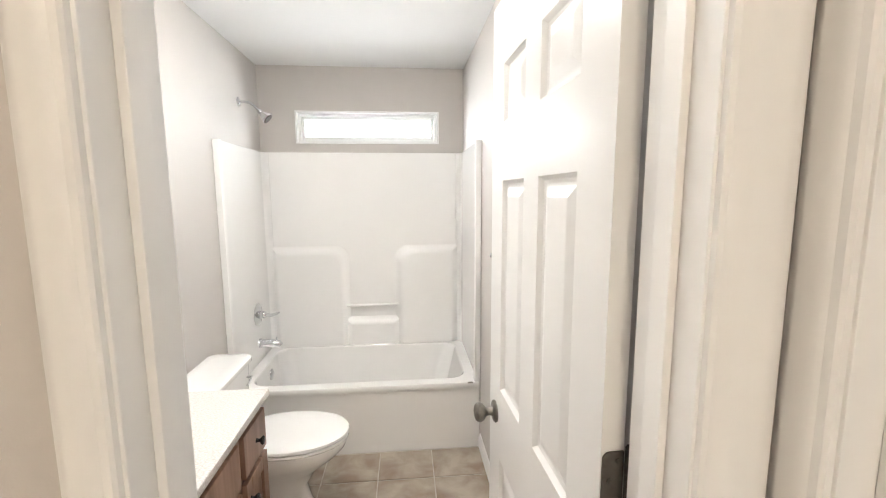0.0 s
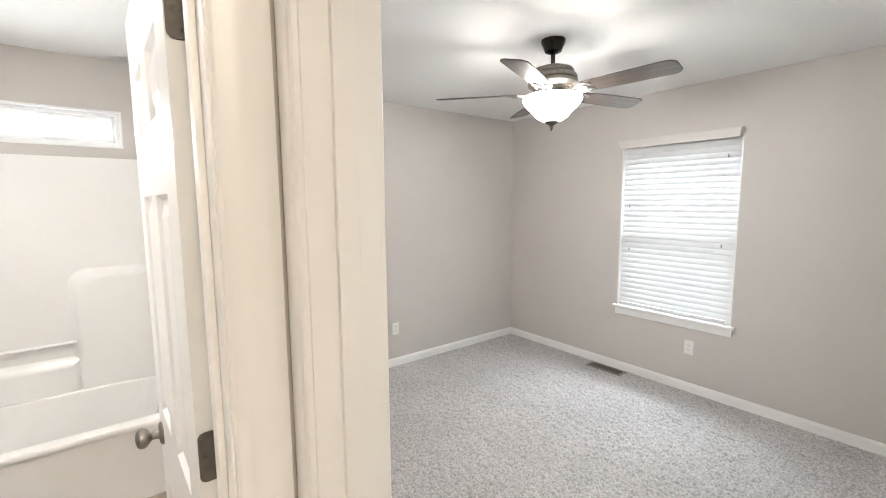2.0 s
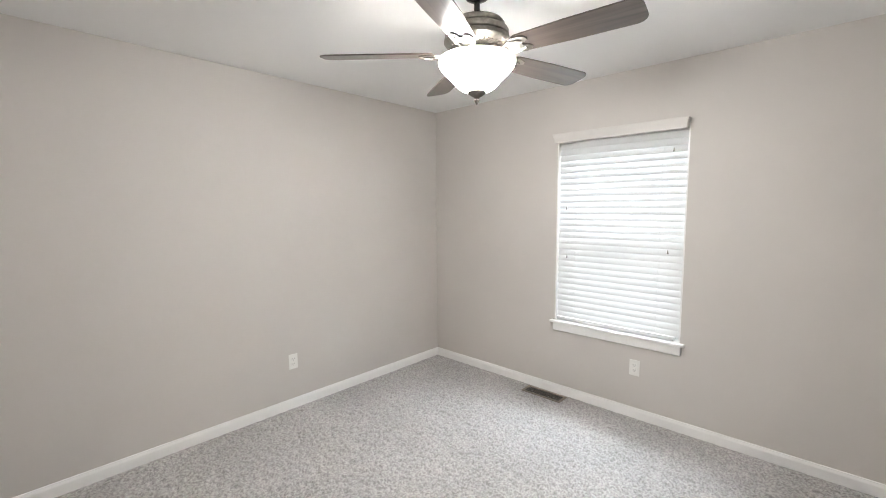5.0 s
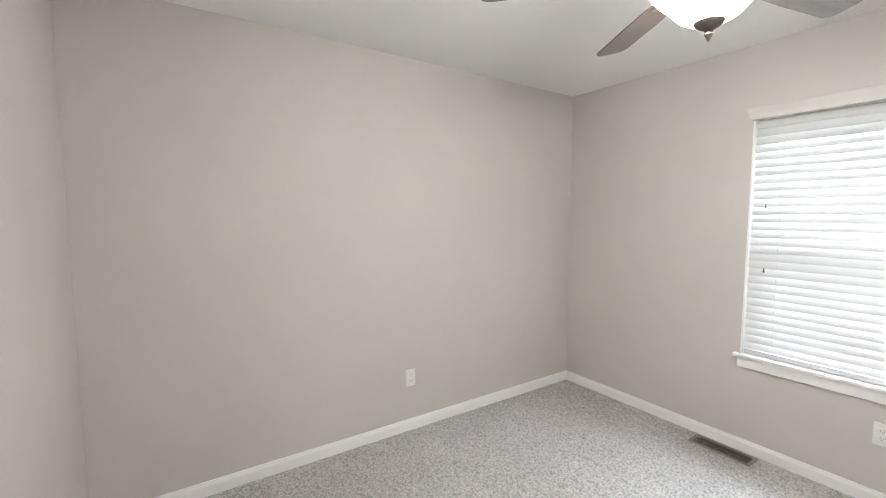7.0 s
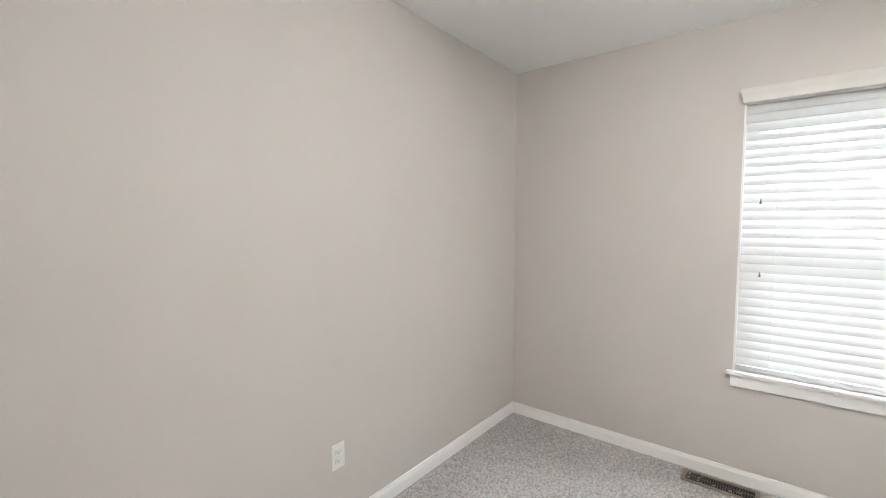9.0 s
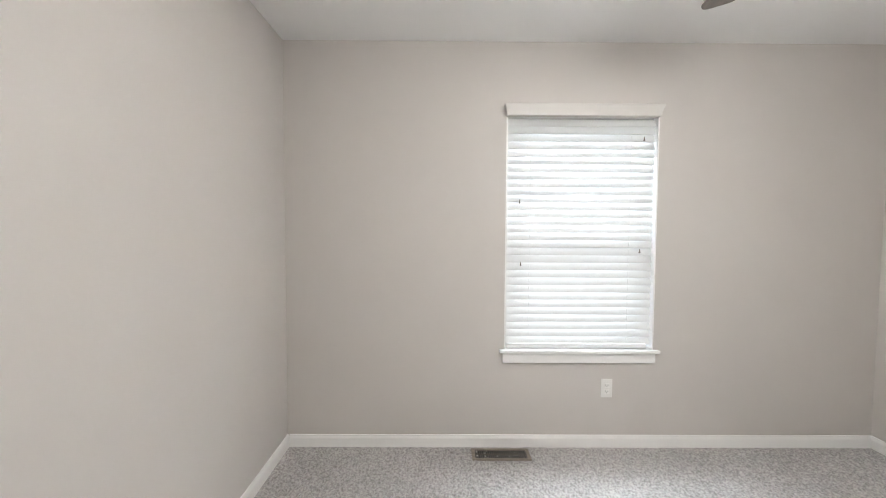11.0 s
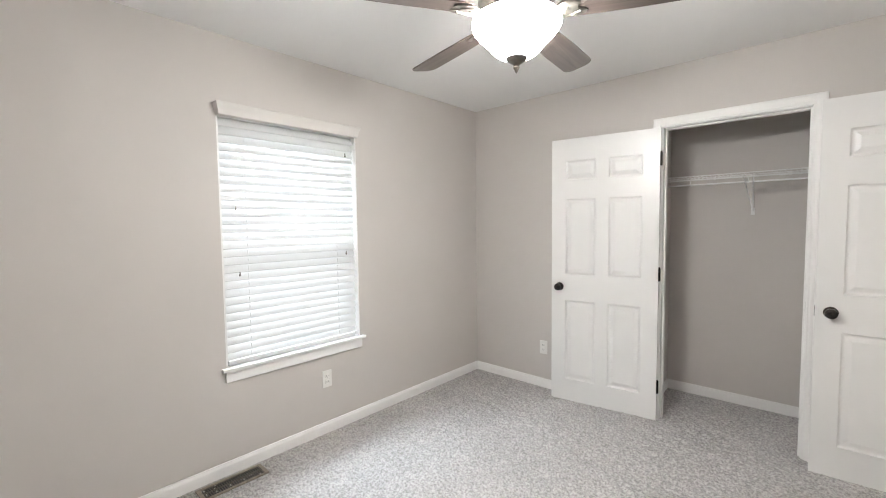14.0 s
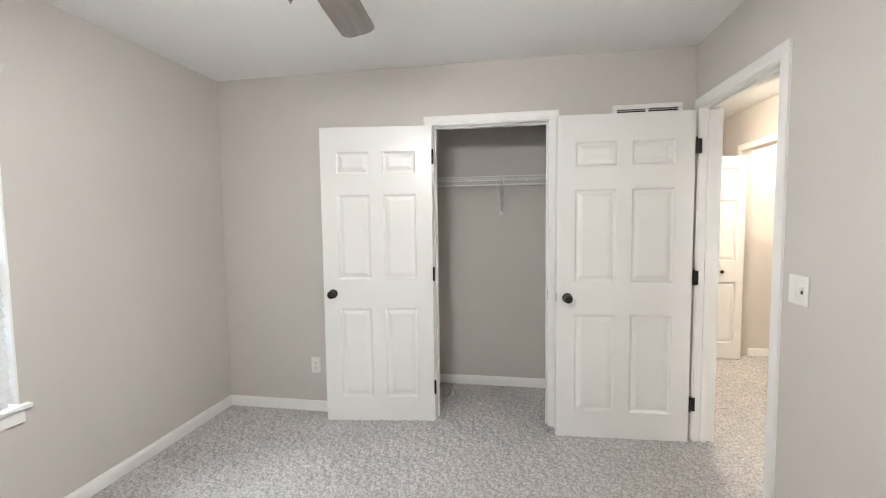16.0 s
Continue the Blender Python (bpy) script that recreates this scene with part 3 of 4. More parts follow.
for k in range(30):
    z = 0.052 + SL * k
    if first is None:
        b = bmesh.new()
        ring = []
        for i in range(9):
            u = -0.0285 + 0.057 * i / 8
            ring.append((u, 0.0030 * (1 - (u / 0.0285) ** 2)))
        lo = [(u, v - 0.0028) for u, v in ring[::-1]]
        pts = ring + lo
        y0, y1 = -hw + 0.014, hw - 0.008
        loft([[(u, y0, v) for u, v in pts], [(u, y1, v) for u, v in pts]], b)
        first = part("slat", b, SLAT, blind, "", 40)
        ob = first
    else:
        ob = new("slat", first.data)
        ob.parent = blind
    ob.matrix_basis = pose(0.0, 0.0, z, 0, -62 + 0.8 * math.sin(k * 1.7), 0.12 * math.sin(k * 2.3))
part("bottom_rail", boxes((-0.030, 0.010, -hw + 0.040, hw - 0.016, 0.001, 0.030), bevel=0.004), SLAT, blind)
for y in (-hw + 0.16, hw - 0.15):
    bm = tube([(0.029, y, 0.02), (0.029, y, 1.37)], 0.0009, None, 5)
    for k in range(28):
        z = 0.052 + SL * k
        tube([(-0.014, y, z + 0.010), (-0.018, y, z + 0.0), (-0.016, y, z - 0.012)], 0.0012, bm, 5)
    part("ladder_cord", bm, WIRE, blind)
for y, z in ((hw - 0.085, 0.895), (hw - 0.095, 0.52), (-hw + 0.09, 1.27), (-hw + 0.10, 0.60)):
    bm = lathe([(0, 0.012), (0.003, 0.011), (0.0035, 0.0), (0.006, -0.010), (0.0055, -0.013), (0, -0.0135)], 12, None, pose(-0.034, y, z))
    part("cord_tassel", bm, NICKEL, blind, "small cord tassel")


# ---- ceiling fan ----
fan = thing("ceiling_fan", pose(FAN[0], FAN[1], TOP), "five-blade ceiling fan with walnut blades and a lit frosted bowl", "ceiling fan")
part("canopy", lathe([(0, 0.0), (0.066, 0.0), (0.066, -0.012), (0.062, -0.022), (0.052, -0.045), (0.046, -0.062), (0.030, -0.070), (0.014, -0.074), (0, -0.074)], 40), BRONZE, fan, "dark bronze ceiling canopy")
part("downrod", lathe([(0, -0.07), (0.0125, -0.07), (0.0125, -0.135), (0.020, -0.140), (0.022, -0.152), (0, -0.152)], 24), BRONZE, fan)
housing = part("motor_housing", lathe([(0, -0.140), (0.030, -0.140), (0.075, -0.146), (0.108, -0.158), (0.116, -0.168), (0.117, -0.180), (0.113, -0.184), (0.128, -0.190), (0.134, -0.200), (0.134, -0.214), (0.129, -0.219), (0.137, -0.225), (0.139, -0.238), (0.132, -0.247), (0.118, -0.254), (0.105, -0.258), (0.060, -0.262), (0, -0.262)], 56), NICKEL, fan, "ribbed pewter motor housing")
bm = bmesh.new()
for k in range(40):
    a = 2 * math.pi * k / 40
    tube([(0.068 * math.cos(a), 0.068 * math.sin(a), -0.2635), (0.112 * math.cos(a), 0.112 * math.sin(a), -0.2575)], 0.0022, bm, 5)
tagged(part("cooling_ribs", bm, NICKEL, housing), kind="stuff")
part("switch_cup", lathe([(0, -0.258), (0.055, -0.258), (0.058, -0.266), (0.056, -0.284), (0.066, -0.290), (0.068, -0.300), (0, -0.300)], 36), NICKEL, fan)
part("fitter_pan", lathe([(0, -0.318), (0.052, -0.317), (0.056, -0.310), (0.056, -0.298), (0, -0.297)], 40), NICKEL, fan)
for k in range(3):
    a = radians(85 + 120 * k)
    part("fitter_arm", tube([(0.050 * math.cos(a), 0.050 * math.sin(a), -0.309), (0.110 * math.cos(a), 0.110 * math.sin(a), -0.307), (0.160 * math.cos(a), 0.160 * math.sin(a), -0.309)], 0.004, None, 8), NICKEL, fan)
BELL = [(0.1509, -0.304), (0.1566, -0.306), (0.1604, -0.311), (0.1614, -0.318), (0.1595, -0.328), (0.1528, -0.341), (0.1413, -0.355), (0.127, -0.369), (0.1136, -0.382), (0.1022, -0.394), (0.0909, -0.407), (0.078, -0.42), (0.0603, -0.431), (0.0354, -0.44), (0.0119, -0.443)]
part("shade", lathe(BELL, 56), BOWL, fan, "glowing frosted glass bell-shaped bowl", 60)
# Added liner: keeps the shade's own glow from washing out the ceiling shadows.
part("shade_liner", lathe([(max(r - 0.004, 0.004), z + 0.003) for r, z in BELL], 56), BOWL_LINER, fan, "dark liner added inside the bowl to block its upward glow", 60)
part("finial", lathe([(0, -0.425), (0.036, -0.428), (0.041, -0.436), (0.037, -0.445), (0.025, -0.454), (0.013, -0.460), (0.009, -0.467), (0.012, -0.473), (0.007, -0.480), (0.004, -0.488), (0, -0.494)], 28), PEWTER, fan, "pewter finial under the bowl")
ou = []
for i in range(13):
    a = math.pi / 2 * (1 - i / 12)
    ou.append((0.615 + 0.045 * math.cos(a), 0.028 + 0.040 * math.sin(a)))
up = [(0.185, 0.050), (0.200, 0.056), (0.400, 0.066)] + ou
outline = up + [(x, -y) for x, y in up[::-1]]
for k in range(5):
    m = pose(0, 0, -0.285, 0, 0, 131 + 72 * k) @ pose(0, 0, 0, -12, 0, 0)
    if k == 0:
        blade = part("blade", outline_slab(outline, -0.003, 0.003, 0.0015, 2), BLADE, fan, "", 40)
        b = outline_slab([(0.105, 0.014), (0.125, 0.017), (0.150, 0.030), (0.175, 0.047), (0.215, 0.050), (0.240, 0.040), (0.246, 0.024), (0.232, 0.012), (0.214, 0.008), (0.214, -0.008), (0.232, -0.012), (0.246, -0.024), (0.240, -0.040), (0.215, -0.050), (0.175, -0.047), (0.150, -0.030), (0.125, -0.017), (0.105, -0.014)], -0.0095, -0.0038, 0.002, 2)
        for sy in (1, -1):
            tube([(0.085, 0.006 * sy, 0.030), (0.105, 0.008 * sy, 0.004), (0.135, 0.020 * sy, -0.013), (0.165, 0.037 * sy, -0.012), (0.20, 0.034 * sy, -0.010), (0.222, 0.022 * sy, -0.010)], 0.0045, b, 8)
            lathe([(0, -0.0045), (0.005, -0.004), (0.0055, 0.0)], 12, b, pose(0.205, 0.028 * sy, -0.0095))
        lathe([(0, -0.0045), (0.005, -0.004), (0.0055, 0.0)], 12, b, pose(0.178, 0, -0.0095))
        iron = part("blade_bracket", b, NICKEL, blade, "ornate pewter blade bracket")
    else:
        nb, ni = new("blade", blade.data), new("blade_bracket", iron.data)
        nb.parent, ni.parent = fan, nb
        ni["label"] = "ornate pewter blade bracket"
        nb.matrix_basis = m
    if k == 0:
        blade.matrix_basis = m

# ---- floor register and return grille ----
reg = thing("floor_register", pose(4.003, 1.995, 0.0135), "brown metal floor register set in the carpet", "vent")
bm = boxes((-0.062, 0.062, -0.172, -0.152, 0, 0.007), (-0.062, 0.062, 0.152, 0.172, 0, 0.007), (-0.062, -0.044, -0.152, 0.152, 0, 0.007), (0.044, 0.062, -0.152, 0.152, 0, 0.007), bevel=0.002)
part("frame", bm, VENTM, reg)
# Black sheet under the slats stands for the shade down the opening.
part("duct_shade", boxes((-0.044, 0.044, -0.152, 0.152, 0.0005, 0.0015)), DARK, reg)
sl = None
for k in range(26):
    y = -0.146 + 0.292 * k / 25
    if sl is None:
        sl = part("slat", boxes((-0.044, 0.044, -0.0018, 0.0018, 0.001, 0.006)), VENTD, reg)
    else:
        o = new("slat", sl.data)
        o.parent = reg
    (sl if k == 0 else o).matrix_basis = pose(0, y, 0)
part("crossbar", boxes((-0.003, 0.003, -0.152, 0.152, 0.0015, 0.0065)), VENTD, reg)

grille = thing("return_grille", pose(1.135, S, 1.93), "white metal return air grille high on the wall", "vent")
gx, gz = 0.205, 0.185
part("frame", boxes((-gx, gx, 0, 0.012, gz - 0.028, gz), (-gx, gx, 0, 0.012, -gz, -gz + 0.028), (-gx, -gx + 0.028, 0, 0.012, -gz + 0.028, gz - 0.028), (gx - 0.028, gx, 0, 0.012, -gz + 0.028, gz - 0.028), (-0.008, 0.008, 0, 0.011, -gz + 0.028, gz - 0.028), bevel=0.002), TRIM, grille)
# Black sheet on the wall face, as shade behind the grille.
part("duct_shade", boxes((-gx + 0.028, gx - 0.028, 0.0006, 0.0012, -gz + 0.028, gz - 0.028)), DARK, grille)
sl = None
for k in range(22):
    z = -gz + 0.036 + (2 * gz - 0.072) * k / 21
    if sl is None:
        sl = part("slat", boxes((-gx + 0.028, gx - 0.028, -0.005, 0.005, -0.0008, 0.0008)), TRIM, grille)
        o = sl
    else:
        o = new("slat", sl.data)
        o.parent = grille
    o.matrix_basis = pose(0, 0.0058, z, -38, 0, 0)

# ---- closet shelf ----
shelf = thing("wire_shelf", pose(1.60, -0.98, 1.735), "white coated wire closet shelf with a hanging rail", "shelf")
L = 1.005
part("back_wire", tube([(0, 0.008, 0), (L, 0.008, 0)], 0.0032), WIRE, shelf)
part("front_wire", tube([(0, 0.305, 0), (L, 0.305, 0)], 0.0036), WIRE, shelf)
part("lip_wire", tube([(0, 0.308, -0.030), (L, 0.308, -0.030)], 0.0036), WIRE, shelf)
part("hanging_rail", tube([(0, 0.285, -0.062), (L, 0.285, -0.062)], 0.0055), WIRE, shelf)
part("mid_wire", tube([(0, 0.155, -0.003), (L, 0.155, -0.003)], 0.0026), WIRE, shelf)
bm = bmesh.new()
for k in range(1, 39):
    x = L * k / 39
    tube([(x, 0.008, 0.003), (x, 0.300, 0.003), (x, 0.308, -0.004), (x, 0.310, -0.030)], 0.0013, bm, 5)
tagged(part("cross_wires", bm, WIRE, shelf), kind="stuff")
for x in (0.14, 0.455, 0.80):
    part("rail_hook", tube([(x, 0.306, -0.030), (x, 0.300, -0.055), (x, 0.285, -0.070), (x, 0.272, -0.060)], 0.003), WIRE, shelf)
for dx in (-0.03, 0.03):
    part("brace", tube([(0.455 + dx, 0.300, -0.012), (0.455 + dx * 0.5, 0.150, -0.13), (0.455, 0.006, -0.255)], 0.0040), WIRE, shelf)
part("brace_foot", boxes((0.443, 0.467, 0.0, 0.004, -0.285, -0.235), bevel=0.001), WIRE, shelf)
for x in (0.25, 0.7):
    part("wall_clip", boxes((x - 0.008, x + 0.008, 0, 0.014, -0.012, 0.010), bevel=0.002), PLASTIC, shelf)
part("strike_plate", boxes((CL0 - 0.0005 - 1.60, CL0 + 0.0012 - 1.60, 0.617, 0.642, -0.86, -0.80)), NICKEL, None).matrix_basis = pose(1.60, -0.98, 1.735)
tagged(bpy.data.objects["strike_plate"], "small metal strike plate in the closet frame", "strike plate", "", "structure")

# ---- hall ----
bif = thing("bifold_door", pose(-0.235, -1.935, 0.018), "folded white panelled bifold closet door", "door", "", "structure")
for off in (0.0, -0.040):
    leaf = part("door_leaf", door_leaf(0.385, 1.975, 0.030, [(0.065, 0.320)], [(0.155, 0.76), (0.965, 1.555), (1.66, 1.86)]), DOORW, bif, "", 20)
    leaf.matrix_basis = pose(0, off, 0)
    if off == 0.0:
        part("door_knob", lathe([(0, 0.0), (0.010, 0.0), (0.008, 0.006), (0.009, 0.012), (0.016, 0.018), (0.017, 0.024), (0.012, 0.030), (0, 0.031)], 20, None, pose(0.195, 0, 0.862, -90, 0, 0)), BRONZE, leaf, "small dark bronze knob")

# ---- bathroom window ----
bw = thing("window_2", pose((BW0 + BW1) / 2, BY1, BWZ0), "narrow white vinyl awning window with obscure glass", "window", "", "structure")
bx, bz = (BW1 - BW0) / 2, BWZ1 - BWZ0


def ring_frame(x0, x1, y0, y1, z0, z1, t, bevel=0.003):
    return boxes((x0, x0 + t, y0, y1, z0, z1), (x1 - t, x1, y0, y1, z0, z1), (x0 + t, x1 - t, y0, y1, z1 - t, z1), (x0 + t, x1 - t, y0, y1, z0, z0 + t), bevel=bevel)


part("liner", ring_frame(-bx, bx, -0.003, 0.060, 0, bz, 0.014), VINYL, bw)
frm = part("window_frame", ring_frame(-bx + 0.014, bx - 0.014, 0.035, 0.10, 0.014, bz - 0.014, 0.020), VINYL, bw)
sash = part("sash", ring_frame(-bx + 0.036, bx - 0.036, 0.048, 0.085, 0.036, bz - 0.036, 0.020), VINYL, bw)
part("pane", boxes((-bx + 0.055, bx - 0.055, 0.064, 0.068, 0.055, bz - 0.055)), FROST, sash).visible_shadow = False

# ---- tub and surround ----
TY = 2.58
RIM = 0.42
TX0, TX1 = BX0 + 0.003, BX1 - 0.003
tub = thing("bathtub", pose(0, 0, -0.005), "white acrylic bathtub with a plain apron front", "bathtub")
cx, cy = (TX0 + TX1) / 2, (TY + BY1) / 2


def rounded(x0, x1, y0, y1, r, z, n=6):
    pts = []
    for px, py, a0 in ((x1 - r, y1 - r, 0), (x0 + r, y1 - r, 90), (x0 + r, y0 + r, 180), (x1 - r, y0 + r, 270)):
        for i in range(n + 1):
            a = radians(a0 + 90 * i / n)
            pts.append((px + r * math.cos(a), py + r * math.sin(a), z))
    return pts


YB = BY1 - 0.002
rings = [rounded(TX0, TX1, TY + 0.004, YB, 0.004, 0.0), rounded(TX0, TX1, TY + 0.004, YB, 0.004, 0.03), rounded(TX0, TX1, TY + 0.010, YB, 0.004, 0.05), rounded(TX0, TX1, TY + 0.010, YB, 0.004, RIM - 0.045), rounded(TX0, TX1, TY, YB, 0.006, RIM - 0.032),
         rounded(TX0, TX1, TY, YB, 0.008, RIM - 0.008), rounded(TX0 + 0.003, TX1 - 0.003, TY + 0.006, YB - 0.003, 0.008, RIM),
         rounded(TX0 + 0.075, TX1 - 0.075, TY + 0.075, YB - 0.065, 0.10, RIM), rounded(TX0 + 0.085, TX1 - 0.085, TY + 0.085, YB - 0.075, 0.10, RIM - 0.012),
         rounded(TX0 + 0.11, TX1 - 0.15, TY + 0.11, YB - 0.10, 0.11, 0.15), rounded(TX0 + 0.16, TX1 - 0.22, TY + 0.16, YB - 0.15, 0.10, 0.085)]
shell = part("tub_shell", loft(rings, cap_start=False), ACRYLIC, tub, "", 40)
part("overflow_plate", lathe([(0, 0.012), (0.020, 0.011), (0.036, 0.006), (0.038, 0.0)], 28, None, pose(TX0 + 0.097, 3.0, 0.345, 0, 90, 0)), CHROME, tub, "round chrome overflow plate")
part("apron_tag", boxes((TX1 - 0.075, TX1 - 0.045, TY - 0.002, TY + 0.012, RIM - 0.003, RIM + 0.001)), NICKEL, tub)

SUR = 1.85
surround = thing("tub_surround", pose(0, 0, RIM - 0.004), "glossy white moulded three-wall tub surround", "tub surround")
h = SUR - RIM + 0.004
yb = BY1 - 0.024


def side_panel(x_wall, s):
    """A curved-in side panel with a proud front flange; s: the way to the tub's middle."""
    pts = [(x_wall, TY + 0.004), (x_wall + s * 0.030, TY + 0.004), (x_wall + s * 0.034, TY + 0.010), (x_wall + s * 0.034, TY + 0.038), (x_wall + s * 0.016, TY + 0.046), (x_wall + s * 0.016, yb - 0.05), (x_wall + s * 0.022, yb - 0.03), (x_wall + s * 0.036, yb - 0.010), (x_wall + s * 0.055, yb), (x_wall + s * 0.055, BY1 - 0.002), (x_wall, BY1 - 0.002)]
    return outline_slab(pts, 0.0, h, 0.004, 2)


part("side_panel", side_panel(TX0, 1), ACRYLIC, surround, "", 40)
part("side_panel", side_panel(TX1, -1), ACRYLIC, surround, "", 40)
bm = box(bmesh.new(), TX0 + 0.055, TX1 - 0.055, yb, BY1 - 0.002, 0, h, bevel=0.003)
part("back_panel", bm, ACRYLIC, surround)


def boss(x0, x1, z0, z1, deep, r, name, round_left, round_right):
    """A moulded block standing out of the back panel, with rounded shoulders."""
    def ring(ins, y):
        a, b, t = x0 + ins, x1 - ins, z1 - ins
        pts = [(a, y, z0), (b, y, z0)]
        if round_right:
            pts += [(b - r + r * math.cos(radians(k * 15)), y, t - r + r * math.sin(radians(k * 15))) for k in range(7)]
        else:
            pts += [(b, y, t)] * 1 + [(b - 0.001 * (k + 1), y, t) for k in range(6)]
        if round_left:
            pts += [(a + r + r * math.cos(radians(90 + k * 15)), y, t - r + r * math.sin(radians(90 + k * 15))) for k in range(7)]
        else:
            pts += [(a + 0.001 * (6 - k), y, t) for k in range(6)] + [(a, y, t)]
        return pts
    return part(name, loft([ring(-0.028, yb + 0.001), ring(-0.012, yb - 0.004), ring(0.006, yb - 0.5 * deep), ring(0.020, yb - 0.85 * deep), ring(0.040, yb - deep)], cap_start=False), ACRYLIC, surround, "", 60)


boss(TX0 + 0.06, -0.115, 0.0, 1.150 - RIM, 0.034, 0.10, "moulded_shelf", False, True)
boss(0.275, TX1 - 0.06, 0.0, 1.150 - RIM, 0.034, 0.10, "moulded_shelf", True, False)
boss(-0.112, 0.272, 0.0, 0.610 - RIM, 0.030, 0.03, "soap_ledge", False, False)
part("grab_bar", tube([(-0.112, yb - 0.03, 0.728 - RIM), (0.08, yb - 0.034, 0.728 - RIM), (0.272, yb - 0.03, 0.728 - RIM)], 0.011, None, 12), ACRYLIC, surround, "white moulded grab bar")

# ---- shower fittings ----
sx = TX0 + 0.016
shower = thing("shower", pose(BX0, 3.0, 2.125), "chrome shower head on a bent arm", "shower head")
part("flange", lathe([(0, 0.014), (0.014, 0.013), (0.026, 0.007), (0.030, 0.0)], 28, None, pose(0, 0, 0, 0, 90, 0)), CHROME, shower)
part("arm", tube([(0.0, 0, 0), (0.040, 0, 0.0), (0.070, 0, -0.007), (0.096, 0, -0.026), (0.122, 0, -0.054)], 0.0085, None, 12), CHROME, shower)
head_pose = pose(0.124, 0, -0.056, 0, 48, 180)
head = part("head", lathe([(0, 0.012), (0.013, 0.010), (0.015, -0.006), (0.012, -0.014), (0.020, -0.024), (0.034, -0.050), (0.040, -0.062), (0.037, -0.068), (0, -0.070)], 28, None, head_pose), CHROME, shower)
part("nozzle_face", lathe([(0, -0.0712), (0.031, -0.0710), (0.0325, -0.0695), (0, -0.0692)], 24, None, head_pose), PEWTER, head, "dark nozzle face")
valve = thing("shower_valve", pose(sx, 3.05, 0.745), "chrome lever shower valve on a round plate", "shower valve")
part("plate", lathe([(0, 0.012), (0.030, 0.011), (0.070, 0.006), (0.078, 0.0)], 36, None, pose(0, 0, 0, 0, 90, 0)), CHROME, valve)
part("hub", lathe([(0.026, 0.010), (0.026, 0.040), (0.022, 0.052), (0.012, 0.058), (0, 0.059)], 28, None, pose(0, 0, 0, 0, 90, 0)), CHROME, valve)
part("lever", tube([(0.050, 0, 0), (0.080, -0.010, -0.004), (0.115, -0.025, 0.006), (0.150, -0.04, 0.022)], [0.016, 0.012, 0.0095, 0.007], None, 12), CHROME, valve)
spout = thing("tub_spout", pose(sx, 3.05, 0.545), "chrome tub spout above the rim", "tub spout")
part("body", tube([(0, 0, 0), (0.02, 0, 0), (0.08, 0, -0.002), (0.125, 0, -0.008), (0.140, 0, -0.022)], [0.032, 0.028, 0.026, 0.025, 0.019], None, 20), CHROME, spout)
part("diverter", tube([(0.112, 0, 0.018), (0.112, 0, 0.040)], [0.004, 0.006], None, 10), CHROME, spout)
towel = thing("towel_bar", pose(BX1, 1.78, 1.27), "chrome towel bar on the bathroom wall", "towel bar")
for y in (-0.28, 0.28):
    part("post", lathe([(0, 0.058), (0.010, 0.057), (0.012, 0.050), (0.0095, 0.040), (0.010, 0.014), (0.022, 0.008), (0.025, 0.0)], 24, None, pose(0, y, 0, 0, -90, 0)), CHROME, towel)
part("bar", tube([(-0.048, -0.28, 0), (-0.048, 0.28, 0)], 0.008, None, 14), CHROME, towel)

# ---- toilet ----
TC = 2.135
toilet = thing("toilet", pose(BX0 + 0.012, TC, 0.0), "white porcelain toilet with its lid down", "toilet")


def egg(x0, x1, w, z, n=40, squash=2.4):
    """An elongated bowl outline: blunt at the wall end, rounded at the front."""
    pts = []
    for k in range(n):
        a = 2 * math.pi * k / n
        c, s_ = math.cos(a), math.sin(a)
        mid = x0 + (x1 - x0) * 0.46
        x = mid + (x1 - mid) * c if c > 0 else mid + (mid - x0) * math.copysign(abs(c) ** (2 / squash), c)
        y = w * math.copysign(abs(s_) ** (2 / 2.15), s_)
        pts.append((x, y, z))
    return pts


part("pedestal", loft([egg(0.10, 0.56, 0.105, 0.0), egg(0.10, 0.56, 0.105, 0.02), egg(0.12, 0.53, 0.095, 0.06), egg(0.14, 0.51, 0.092, 0.15), egg(0.15, 0.56, 0.115, 0.23), egg(0.16, 0.655, 0.155, 0.30), egg(0.165, 0.700, 0.178, 0.345), egg(0.170, 0.715, 0.183, 0.378), egg(0.178, 0.708, 0.178, 0.390)]), PORCELAIN, toilet, "", 60)
part("seat", loft([egg(0.205, 0.714, 0.180, 0.3885), egg(0.200, 0.720, 0.186, 0.394), egg(0.200, 0.720, 0.186, 0.402), egg(0.205, 0.714, 0.181, 0.407)]), PORCELAIN, toilet, "", 50)
part("lid", loft([egg(0.200, 0.718, 0.184, 0.4105), egg(0.195, 0.722, 0.187, 0.415), egg(0.197, 0.718, 0.184, 0.425), egg(0.215, 0.695, 0.166, 0.4305), egg(0.28, 0.62, 0.11, 0.433)]), PORCELAIN, toilet, "", 50)
for y in (-0.07, 0.07):
    part("lid_hinge", box(bmesh.new(), 0.185, 0.215, y - 0.018, y + 0.018, 0.390, 0.424, bevel=0.006), PORCELAIN, toilet)


def tank_ring(x0, x1, w, z, r=0.045):
    return [(x, y, z) for x, y, _ in rounded(x0, x1, -w, w, r, 0, 5)]


